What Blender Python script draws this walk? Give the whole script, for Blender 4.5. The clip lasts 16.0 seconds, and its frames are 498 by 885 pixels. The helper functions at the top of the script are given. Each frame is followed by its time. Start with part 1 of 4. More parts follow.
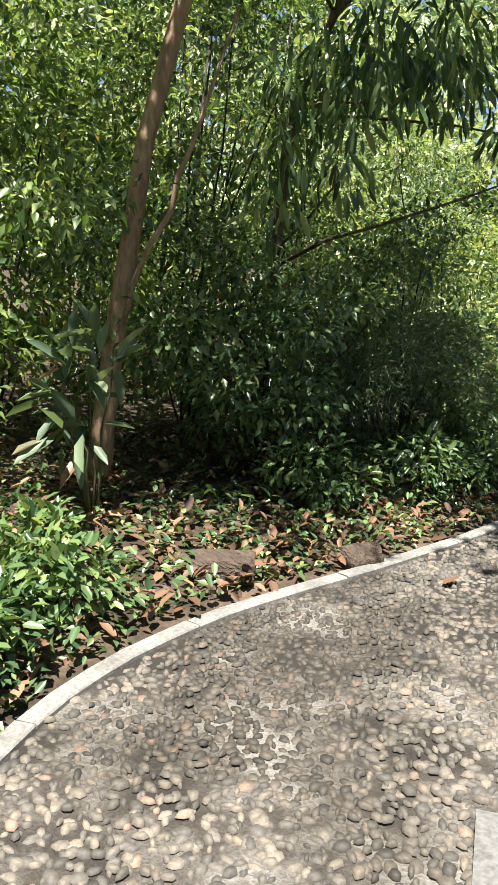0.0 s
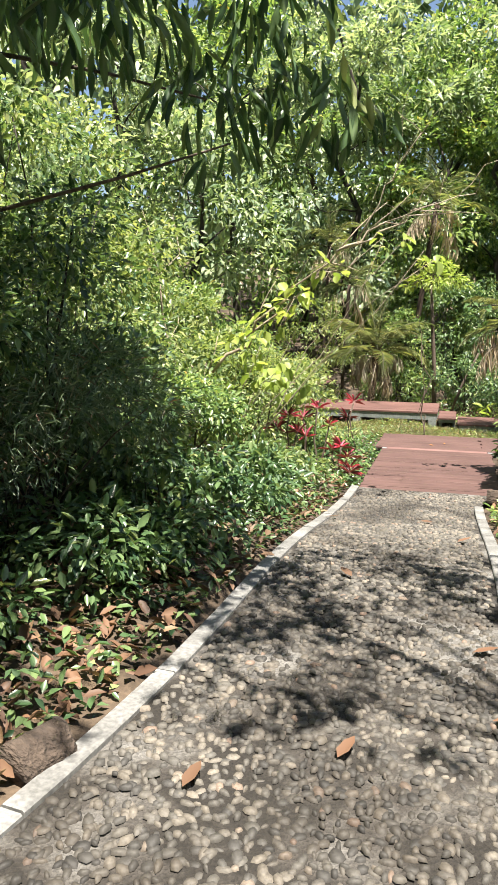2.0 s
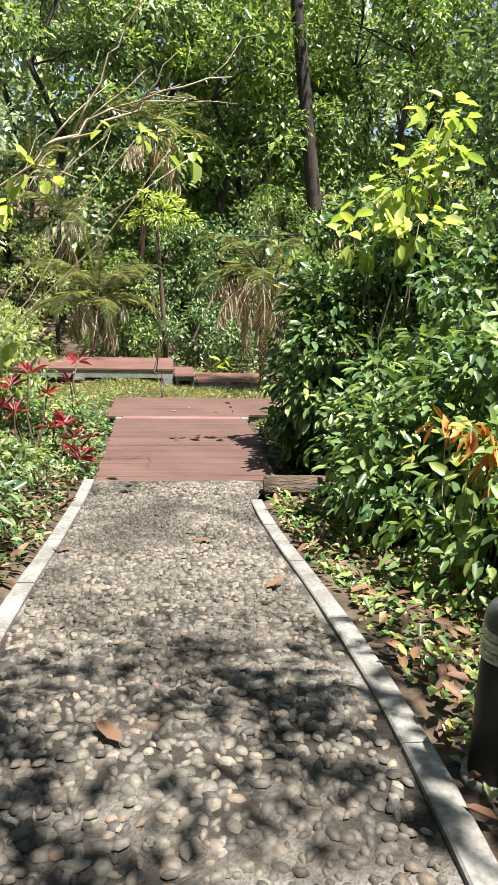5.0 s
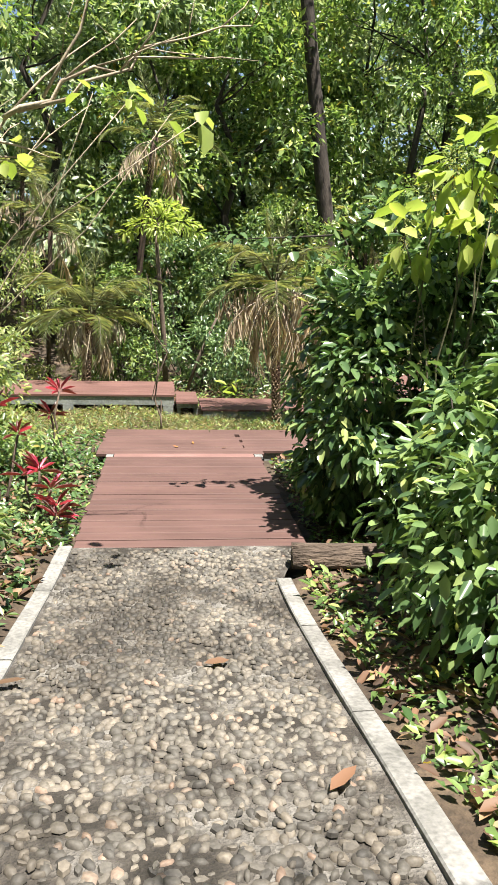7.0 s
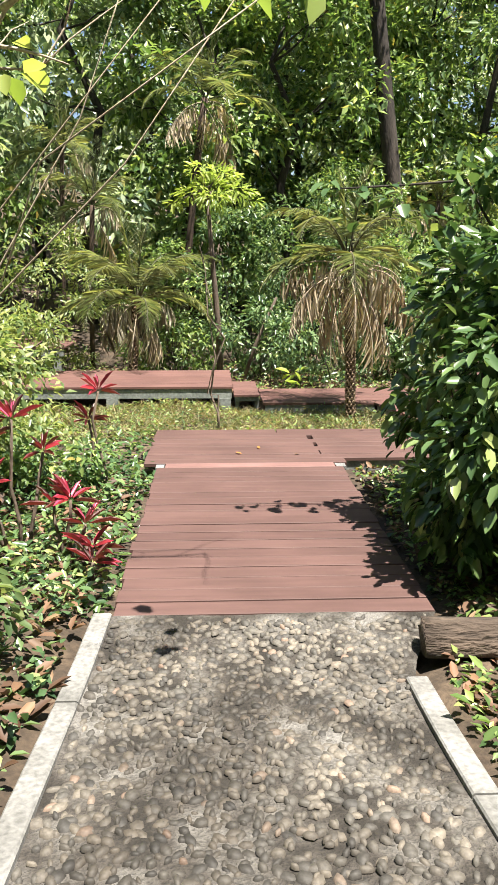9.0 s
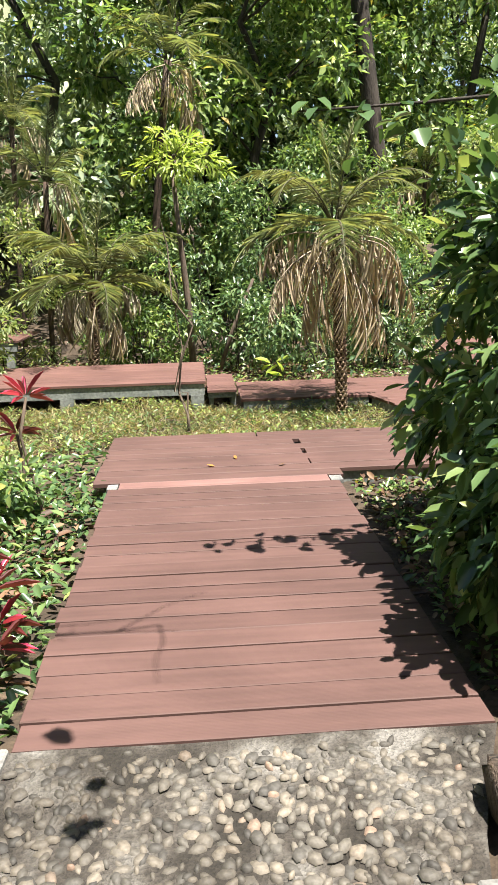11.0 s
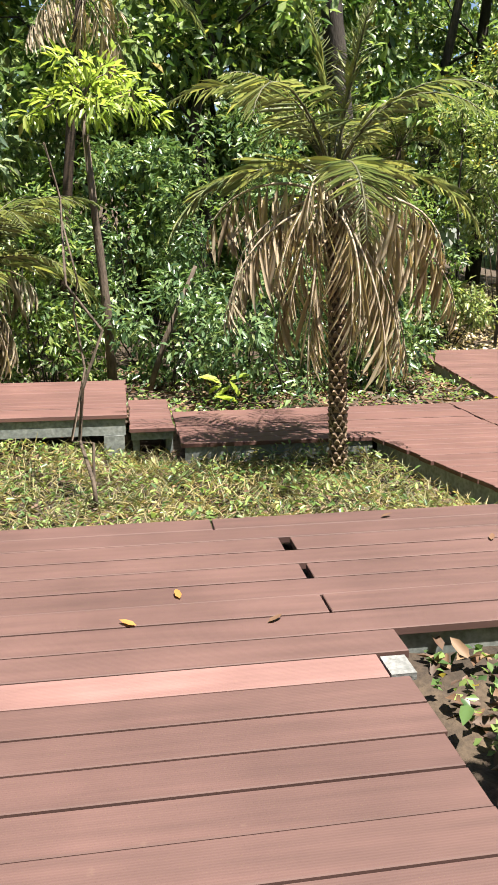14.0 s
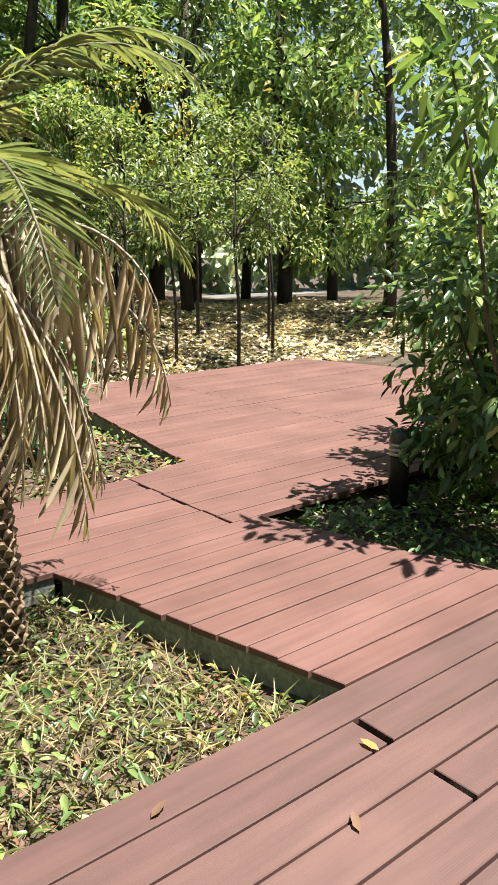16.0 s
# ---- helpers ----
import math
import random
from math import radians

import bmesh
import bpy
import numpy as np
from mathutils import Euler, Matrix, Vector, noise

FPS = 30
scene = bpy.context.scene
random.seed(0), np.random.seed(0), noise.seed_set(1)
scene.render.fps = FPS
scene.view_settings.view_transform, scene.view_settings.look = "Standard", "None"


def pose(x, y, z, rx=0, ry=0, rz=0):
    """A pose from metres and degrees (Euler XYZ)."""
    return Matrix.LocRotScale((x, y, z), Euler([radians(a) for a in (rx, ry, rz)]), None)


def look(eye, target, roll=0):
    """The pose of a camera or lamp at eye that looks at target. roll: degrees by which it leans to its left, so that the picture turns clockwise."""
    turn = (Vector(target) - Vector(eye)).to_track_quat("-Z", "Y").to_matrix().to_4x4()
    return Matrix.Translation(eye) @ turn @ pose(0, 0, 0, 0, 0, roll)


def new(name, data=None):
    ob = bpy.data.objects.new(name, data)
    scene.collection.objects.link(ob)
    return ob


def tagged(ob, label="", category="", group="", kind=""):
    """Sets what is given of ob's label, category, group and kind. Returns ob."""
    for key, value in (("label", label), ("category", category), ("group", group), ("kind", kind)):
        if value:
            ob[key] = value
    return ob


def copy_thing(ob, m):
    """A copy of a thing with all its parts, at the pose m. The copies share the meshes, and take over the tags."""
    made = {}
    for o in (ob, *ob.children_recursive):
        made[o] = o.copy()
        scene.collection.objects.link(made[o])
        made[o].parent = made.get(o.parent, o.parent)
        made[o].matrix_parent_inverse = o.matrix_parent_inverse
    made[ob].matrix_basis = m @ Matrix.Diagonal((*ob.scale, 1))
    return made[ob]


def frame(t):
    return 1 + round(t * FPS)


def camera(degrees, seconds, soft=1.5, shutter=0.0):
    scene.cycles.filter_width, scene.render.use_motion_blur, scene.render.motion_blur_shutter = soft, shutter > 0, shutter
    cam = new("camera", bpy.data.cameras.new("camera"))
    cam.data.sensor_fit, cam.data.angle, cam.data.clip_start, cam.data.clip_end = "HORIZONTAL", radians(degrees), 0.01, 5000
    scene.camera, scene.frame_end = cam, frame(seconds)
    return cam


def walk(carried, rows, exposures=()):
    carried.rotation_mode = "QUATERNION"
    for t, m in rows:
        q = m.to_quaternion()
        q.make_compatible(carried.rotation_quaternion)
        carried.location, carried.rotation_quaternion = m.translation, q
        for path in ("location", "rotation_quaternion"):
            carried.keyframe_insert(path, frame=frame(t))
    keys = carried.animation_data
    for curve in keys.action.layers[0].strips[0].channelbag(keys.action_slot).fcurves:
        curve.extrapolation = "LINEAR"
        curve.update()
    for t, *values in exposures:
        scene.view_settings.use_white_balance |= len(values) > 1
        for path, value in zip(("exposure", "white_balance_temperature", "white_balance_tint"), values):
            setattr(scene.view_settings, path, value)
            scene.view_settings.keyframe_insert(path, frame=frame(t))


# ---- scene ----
cam = camera(36.2, 16.0, 0.6)
EXPOSURE = 1.75
PATH = [
    (0, (1.288, -10.037, 1.83), (-0.06, -8.6, 1.486), 0.8),
    (0.5, (1.001, -9.681, 1.832), (-0.156, -8.084, 1.503), 1.7),
    (1, (0.695, -9.361, 1.834), (-0.215, -7.61, 1.509), 1.2),
    (1.5, (0.411, -9.004, 1.829), (-0.274, -7.153, 1.51), 0.2),
    (2, (0.22, -8.687, 1.911), (-0.293, -6.781, 1.591), 0.6),
    (2.5, (0.061, -8.335, 1.928), (-0.162, -6.373, 1.61), 0.0),
    (3, (-0.028, -7.94, 1.883), (-0.074, -5.962, 1.589), 0.4),
    (3.5, (-0.118, -7.537, 1.855), (-0.023, -5.569, 1.509), 0.2),
    (4, (-0.163, -7.097, 1.822), (-0.006, -5.147, 1.408), 0.6),
    (4.2, (-0.172, -6.929, 1.78), (-0.023, -4.983, 1.343), 1.0),
    (6.3, (-0.157, -5.513, 1.725), (0.177, -3.586, 1.303), 1.9),
    (6.5, (-0.154, -5.348, 1.699), (0.137, -3.414, 1.282), 1.8),
    (7, (-0.159, -4.904, 1.682), (0.051, -2.953, 1.296), 1.3),
    (7.5, (-0.194, -4.496, 1.676), (0.002, -2.543, 1.294), 0.7),
    (8, (-0.203, -4.117, 1.654), (-0.075, -2.165, 1.238), 0.7),
    (8.5, (-0.258, -3.755, 1.609), (-0.16, -1.806, 1.169), 0.2),
    (8.7, (-0.284, -3.619, 1.627), (-0.195, -1.669, 1.192), 0.2),
    (10.8, (-0.148, -2.343, 1.503), (-0.048, -0.403, 1.027), -1.0),
    (11, (-0.144, -2.167, 1.499), (-0.019, -0.227, 1.03), -1.5),
    (11.5, (-0.103, -1.659, 1.402), (0.056, 0.274, 0.912), -1.0),
    (12, (-0.08, -1.218, 1.372), (0.121, 0.711, 0.883), -0.5),
    (12.5, (-0.033, -0.742, 1.355), (0.213, 1.184, 0.876), -0.6),
    (13, (-0.033, -0.248, 1.303), (0.195, 1.674, 0.8), -0.2),
    (13.5, (-0.061, 0.23, 1.259), (0.217, 2.146, 0.757), -0.4),
    (14, (-0.044, 0.767, 1.276), (0.262, 2.688, 0.811), -0.1),
    (14.5, (-0.044, 1.303, 1.315), (0.419, 3.195, 0.862), 0.3),
    (14.8, (0.016, 1.61, 1.314), (0.601, 3.476, 0.895), 0.2),
    (15, (0.049, 1.815, 1.331), (0.706, 3.653, 0.893), -0.6),
    (15.5, (0.139, 2.237, 1.419), (0.971, 3.995, 0.954), -0.9),
    (16, (0.307, 2.726, 1.488), (1.519, 4.247, 1.02), -0.8),
]
walk(cam, [(t, look(eye, target, roll)) for t, eye, target, roll in PATH], [(0.0, EXPOSURE, 6700, 10), (16.0, EXPOSURE, 6700, 10)])

# ---- light ----
SUN_DIR = Vector((0.20, -0.24, 0.95)).normalized()
world = bpy.data.worlds.new("sky")
scene.world = world
world.use_nodes = True
wn = world.node_tree.nodes
wl = world.node_tree.links
sky = wn.new("ShaderNodeTexSky")
sky.sky_type = "NISHITA"
sky.sun_disc = False
sky.sun_elevation = math.asin(SUN_DIR.z)
sky.sun_rotation = math.atan2(SUN_DIR.x, SUN_DIR.y)
wl.new(sky.outputs[0], wn["Background"].inputs[0])
wn["Background"].inputs[1].default_value = 0.052
sun_data = bpy.data.lights.new("sun", "SUN")
sun_data.energy = 5.0
sun_data.angle = radians(0.55)
sun_data.color = (1.0, 0.95, 0.86)
sun = new("sun", sun_data)
sun.matrix_world = look(SUN_DIR * 50, (0, 0, 0))

R = np.random.default_rng(7)


# ---- materials ----
def material(name):
    m = bpy.data.materials.new(name)
    m.use_nodes = True
    nt = m.node_tree
    return m, nt, nt.nodes["Principled BSDF"]


def node(nt, kind, **props):
    n = nt.nodes.new(kind)
    for key, value in props.items():
        n.inputs[key].default_value = value
    return n


def ramp(nt, fac, stops):
    n = nt.nodes.new("ShaderNodeValToRGB")
    n.color_ramp.elements[0].position, n.color_ramp.elements[0].color = stops[0][0], (*stops[0][1], 1)
    n.color_ramp.elements[1].position, n.color_ramp.elements[1].color = stops[-1][0], (*stops[-1][1], 1)
    for p, c in stops[1:-1]:
        n.color_ramp.elements.new(p).color = (*c, 1)
    nt.links.new(fac, n.inputs[0])
    return n.outputs[0]


def noise_tex(nt, scale, detail=4.0, stretch=None):
    n = node(nt, "ShaderNodeTexNoise", Scale=scale, Detail=detail)
    g = nt.nodes.new("ShaderNodeNewGeometry")
    if stretch:
        mp = nt.nodes.new("ShaderNodeMapping")
        mp.inputs["Scale"].default_value = stretch
        nt.links.new(g.outputs["Position"], mp.inputs[0])
        nt.links.new(mp.outputs[0], n.inputs["Vector"])
    else:
        nt.links.new(g.outputs["Position"], n.inputs["Vector"])
    return n.outputs["Fac"]


def mix(nt, fac, a, b, mode="MIX"):
    n = nt.nodes.new("ShaderNodeMixRGB")
    n.blend_type = mode
    for sock, v in zip(n.inputs, (fac, a, b)):
        if isinstance(v, (int, float)):
            sock.default_value = v
        elif isinstance(v, tuple):
            sock.default_value = (*v, 1)
        else:
            nt.links.new(v, sock)
    return n.outputs[0]


def bump(nt, bsdf, height, strength, distance):
    n = node(nt, "ShaderNodeBump", Strength=strength, Distance=distance)
    nt.links.new(height, n.inputs["Height"])
    nt.links.new(n.outputs[0], bsdf.inputs["Normal"])


def surface(name, stops, scale, rough, fine=60.0, relief=0.4, depth=0.01, stretch=None, metal=0.0):
    """A rough solid: colours over a coarse noise, darkened and raised by a fine one."""
    m, nt, b = material(name)
    base = ramp(nt, noise_tex(nt, scale, 5, stretch), stops)
    grain = noise_tex(nt, fine, 4, stretch)
    shade = ramp(nt, grain, [(0.3, (0.6, 0.6, 0.6)), (0.7, (1.15, 1.15, 1.15))])
    nt.links.new(mix(nt, 1.0, base, shade, "MULTIPLY"), b.inputs["Base Color"])
    b.inputs["Roughness"].default_value = rough
    b.inputs["Metallic"].default_value = metal
    bump(nt, b, grain, relief, depth)
    return m


def leaf_material(name, stops, rough=0.45, through_light=0.35, patch=0.6):
    """Leaves: each blade takes its own tint; light passes through."""
    m, nt, b = material(name)
    g = nt.nodes.new("ShaderNodeNewGeometry")
    stops = [(p, (r * 1.58, gr * 1.32, bl * 2.5) if gr > r else (r, gr, bl)) for p, (r, gr, bl) in stops]
    col = ramp(nt, g.outputs["Random Per Island"], stops)
    patches = ramp(nt, noise_tex(nt, patch, 3), [(0.35, (0.72, 0.78, 0.7)), (0.65, (1.2, 1.15, 1.0))])
    col = mix(nt, 1.0, col, patches, "MULTIPLY")
    nt.links.new(col, b.inputs["Base Color"])
    b.inputs["Roughness"].default_value = rough
    b.inputs["Specular IOR Level"].default_value = 0.55
    t = nt.nodes.new("ShaderNodeBsdfTranslucent")
    bright = mix(nt, 1.0, col, (1.3, 1.35, 0.75), "MULTIPLY")
    nt.links.new(bright, t.inputs[0])
    s = node(nt, "ShaderNodeMixShader", Fac=through_light * 0.9)
    nt.links.new(b.outputs[0], s.inputs[1])
    nt.links.new(t.outputs[0], s.inputs[2])
    nt.links.new(s.outputs[0], nt.nodes["Material Output"].inputs[0])
    return m


LEAF_DARK = leaf_material("dark_leaf", [(0, (0.018, 0.050, 0.014)), (0.5, (0.065, 0.135, 0.034)), (0.9, (0.12, 0.20, 0.05)), (1, (0.20, 0.27, 0.07))], 0.32, 0.33)
LEAF_MID = leaf_material("mid_leaf", [(0, (0.030, 0.075, 0.016)), (0.5, (0.095, 0.18, 0.034)), (0.9, (0.18, 0.28, 0.055)), (0.97, (0.24, 0.33, 0.07)), (1, (0.34, 0.24, 0.06))], 0.36, 0.42)
LEAF_LIGHT = leaf_material("light_leaf", [(0, (0.05, 0.10, 0.022)), (0.5, (0.12, 0.19, 0.042)), (1, (0.22, 0.28, 0.07))], 0.4, 0.48)
LEAF_LIME = leaf_material("lime_leaf", [(0, (0.16, 0.26, 0.035)), (1, (0.29, 0.39, 0.07))], 0.36, 0.5)
LEAF_GLOSSY = leaf_material("glossy_leaf", [(0, (0.024, 0.062, 0.016)), (0.6, (0.075, 0.15, 0.034)), (0.92, (0.13, 0.22, 0.05)), (1, (0.24, 0.32, 0.07))], 0.26, 0.32)
# paler, bluer leaf for distant trees: the haze is put into its colour
LEAF_HAZE = leaf_material("hazy_far_leaf", [(0, (0.05, 0.10, 0.04)), (0.5, (0.16, 0.25, 0.085)), (1, (0.29, 0.38, 0.15))], 0.38, 0.42, 0.25)
LEAF_PALE = leaf_material("feathery_leaf", [(0, (0.05, 0.10, 0.035)), (0.9, (0.12, 0.19, 0.07)), (1, (0.24, 0.12, 0.09))], 0.45, 0.3)
LEAF_PALM = leaf_material("palm_leaflet", [(0, (0.11, 0.17, 0.05)), (0.6, (0.21, 0.27, 0.085)), (1, (0.36, 0.36, 0.16))], 0.34, 0.35)
LEAF_DEAD = leaf_material("dead_leaflet", [(0, (0.30, 0.23, 0.18)), (0.4, (0.56, 0.46, 0.38)), (1, (0.74, 0.65, 0.56))], 0.6, 0.25)
LEAF_BROWN = leaf_material("fallen_leaf", [(0, (0.045, 0.024, 0.016)), (0.45, (0.11, 0.056, 0.036)), (0.8, (0.19, 0.105, 0.068)), (1, (0.28, 0.19, 0.12))], 0.65, 0.12)
LEAF_RED = leaf_material("red_leaf", [(0, (0.06, 0.02, 0.02)), (0.45, (0.13, 0.022, 0.03)), (0.72, (0.34, 0.03, 0.08)), (1, (0.6, 0.08, 0.2))], 0.4, 0.35)
LEAF_ORANGE = leaf_material("withered_leaf", [(0, (0.30, 0.10, 0.03)), (1, (0.52, 0.24, 0.07))], 0.6, 0.25)
GRASS = leaf_material("grass_blade", [(0, (0.07, 0.11, 0.024)), (0.4, (0.15, 0.17, 0.055)), (0.65, (0.26, 0.22, 0.11)), (1, (0.40, 0.33, 0.21))], 0.55, 0.3, 1.6)
PETAL = leaf_material("yellow_petal", [(0, (0.7, 0.42, 0.02)), (1, (0.8, 0.55, 0.04))], 0.5, 0.3)
BARK = surface("grey_bark", [(0.3, (0.07, 0.05, 0.038)), (0.7, (0.17, 0.13, 0.10))], 9, 0.9, 45, 0.8, 0.02, (1, 1, 0.25))
BARK_TAN = surface("tan_bark", [(0.3, (0.30, 0.19, 0.13)), (0.7, (0.48, 0.34, 0.24))], 6, 0.8, 40, 0.5, 0.01, (1, 1, 0.3))
BARK_DARK = surface("dark_bark", [(0.3, (0.025, 0.02, 0.017)), (0.7, (0.06, 0.048, 0.04))], 7, 0.9, 40, 0.8, 0.02, (1, 1, 0.25))
BARK_LOG = surface("log_bark", [(0.3, (0.05, 0.036, 0.028)), (0.7, (0.12, 0.088, 0.068))], 10, 0.95, 55, 1.0, 0.03, (0.25, 1, 1))
TWIG = surface("pale_twig", [(0.3, (0.28, 0.22, 0.16)), (0.7, (0.45, 0.38, 0.29))], 10, 0.8)
STEM = surface("green_stem", [(0.3, (0.06, 0.07, 0.03)), (0.7, (0.12, 0.11, 0.06))], 10, 0.7)
PALM_FIBRE = surface("palm_scale", [(0.3, (0.15, 0.10, 0.065)), (0.7, (0.34, 0.25, 0.17))], 14, 0.85, 70, 0.7)
PALM_CORE = surface("palm_core", [(0.3, (0.035, 0.022, 0.016)), (0.7, (0.08, 0.05, 0.035))], 14, 0.9, 70, 0.7)
SOIL = surface("soil", [(0.3, (0.028, 0.019, 0.013)), (0.5, (0.06, 0.042, 0.028)), (0.7, (0.125, 0.088, 0.058))], 3.2, 0.95, 35, 0.8, 0.02)
MORTAR = surface("mortar", [(0.40, (0.026, 0.022, 0.018)), (0.49, (0.060, 0.052, 0.045)), (0.55, (0.11, 0.101, 0.091)), (0.66, (0.20, 0.19, 0.178))], 3.4, 0.95, 75, 1.0, 0.02)
CONCRETE = surface("kerb_concrete", [(0.3, (0.13, 0.128, 0.122)), (0.7, (0.27, 0.266, 0.26))], 4.5, 0.85, 50, 0.4, 0.004)
BEAM = surface("grey_paint_beam", [(0.3, (0.14, 0.16, 0.16)), (0.7, (0.27, 0.29, 0.28))], 5, 0.65, 40, 0.25, 0.003)
BLACK_PAINT = surface("black_painted_metal", [(0.3, (0.005, 0.005, 0.006)), (0.7, (0.011, 0.011, 0.013))], 4, 0.5, 90, 0.08, 0.001)
CAP_GREY = surface("grey_cap_paint", [(0.3, (0.06, 0.06, 0.07)), (0.7, (0.09, 0.09, 0.10))], 4, 0.28, 90, 0.05, 0.001)
LOUVRE = surface("brushed_metal_louvre", [(0.3, (0.50, 0.47, 0.42)), (0.7, (0.66, 0.63, 0.58))], 6, 0.35, 80, 0.1, 0.001, None, 0.7)
WHITE_BLOCK = surface("white_block", [(0.3, (0.16, 0.165, 0.165)), (0.7, (0.24, 0.24, 0.24))], 6, 0.8)
ROAD = surface("grey_road", [(0.3, (0.10, 0.10, 0.102)), (0.7, (0.17, 0.17, 0.17))], 0.5, 0.9)


def pebble_material():
    m, nt, b = material("river_pebble")
    info = nt.nodes.new("ShaderNodeObjectInfo")
    g = nt.nodes.new("ShaderNodeNewGeometry")
    add = nt.nodes.new("ShaderNodeMath")
    add.operation = "ADD"
    nt.links.new(info.outputs["Random"], add.inputs[0])
    nt.links.new(g.outputs["Random Per Island"], add.inputs[1])
    wrap = nt.nodes.new("ShaderNodeMath")
    wrap.operation = "FRACT"
    nt.links.new(add.outputs[0], wrap.inputs[0])
    base = ramp(nt, wrap.outputs[0], [(0, (0.050, 0.048, 0.047)), (0.35, (0.095, 0.090, 0.083)), (0.75, (0.13, 0.118, 0.104)), (0.96, (0.175, 0.157, 0.135)), (1, (0.21, 0.15, 0.12))])
    grain = noise_tex(nt, 90, 4)
    shade = ramp(nt, grain, [(0.3, (0.7, 0.7, 0.7)), (0.7, (1.15, 1.15, 1.15))])
    stains = ramp(nt, noise_tex(nt, 1.5, 5), [(0.40, (0.45, 0.42, 0.39)), (0.58, (1.2, 1.17, 1.12))])
    col = mix(nt, 1.0, base, shade, "MULTIPLY")
    nt.links.new(mix(nt, 1.0, col, stains, "MULTIPLY"), b.inputs["Base Color"])
    b.inputs["Roughness"].default_value = 0.7
    bump(nt, b, grain, 0.3, 0.004)
    return m


def board_material(name, a, c):
    """Grooved composite decking: fine grooves along the board, faded and dusty in patches."""
    m, nt, b = material(name)
    info = nt.nodes.new("ShaderNodeObjectInfo")
    base = ramp(nt, info.outputs["Random"], [(0, a), (1, c)])
    dust = ramp(nt, noise_tex(nt, 1.6, 5), [(0.35, (0.86, 0.82, 0.80)), (0.65, (1.16, 1.14, 1.12))])
    streak = ramp(nt, noise_tex(nt, 22, 4, (0.08, 1, 1)), [(0.3, (0.85, 0.84, 0.84)), (0.7, (1.12, 1.12, 1.12))])
    col = mix(nt, 1.0, mix(nt, 1.0, base, dust, "MULTIPLY"), streak, "MULTIPLY")
    specks = ramp(nt, noise_tex(nt, 14, 6), [(0.70, (0, 0, 0)), (0.76, (0.5, 0.5, 0.5))])
    col = mix(nt, specks, col, (0.12, 0.07, 0.055))
    nt.links.new(col, b.inputs["Base Color"])
    b.inputs["Roughness"].default_value = 0.72
    g = nt.nodes.new("ShaderNodeNewGeometry")
    sep = nt.nodes.new("ShaderNodeSeparateXYZ")
    nt.links.new(g.outputs["Position"], sep.inputs[0])
    wave = nt.nodes.new("ShaderNodeMath")
    wave.operation = "MULTIPLY"
    wave.inputs[1].default_value = 2 * math.pi / 0.008
    nt.links.new(sep.outputs[1], wave.inputs[0])
    sine = nt.nodes.new("ShaderNodeMath")
    sine.operation = "SINE"
    nt.links.new(wave.outputs[0], sine.inputs[0])
    bump(nt, b, sine.outputs[0], 0.10, 0.001)
    return m


PEBBLE = pebble_material()
BOARD = board_material("red_brown_decking", (0.078, 0.041, 0.037), (0.094, 0.051, 0.046))
BOARD_FAR = board_material("faded_red_decking", (0.102, 0.049, 0.043), (0.119, 0.059, 0.052))
BOARD_PINK = board_material("pink_decking", (0.165, 0.090, 0.084), (0.18, 0.10, 0.093))


# ---- mesh helpers ----
def mesh_object(name, verts, faces, mat, smooth=False, parent=None):
    me = bpy.data.meshes.new(name)
    me.from_pydata([tuple(v) for v in verts], [], [tuple(f) for f in faces])
    me.materials.append(mat)
    if smooth:
        me.polygons.foreach_set("use_smooth", [True] * len(me.polygons))
    me.update()
    ob = new(name, me)
    ob.parent = parent
    return ob


def fast_mesh(name, verts, tris, mat, parent=None):
    """A mesh from arrays of corners and triangles."""
    me = bpy.data.meshes.new(name)
    me.vertices.add(len(verts))
    me.vertices.foreach_set("co", np.asarray(verts, np.float32).ravel())
    n = len(tris)
    me.loops.add(3 * n)
    me.loops.foreach_set("vertex_index", np.asarray(tris, np.int32).ravel())
    me.polygons.add(n)
    me.polygons.foreach_set("loop_start", np.arange(0, 3 * n, 3, dtype=np.int32))
    me.polygons.foreach_set("loop_total", np.full(n, 3, np.int32))
    me.materials.append(mat)
    me.update(calc_edges=True)
    me.validate()
    ob = new(name, me)
    ob.parent = parent
    return ob


def empty(name, label, category, group="", kind="", at=(0, 0, 0)):
    ob = new(name)
    ob.location = at
    ob.empty_display_size = 0.1
    return tagged(ob, label, category, group, kind)


def unit(v):
    return v / np.maximum(np.linalg.norm(v, axis=-1, keepdims=True), 1e-9)


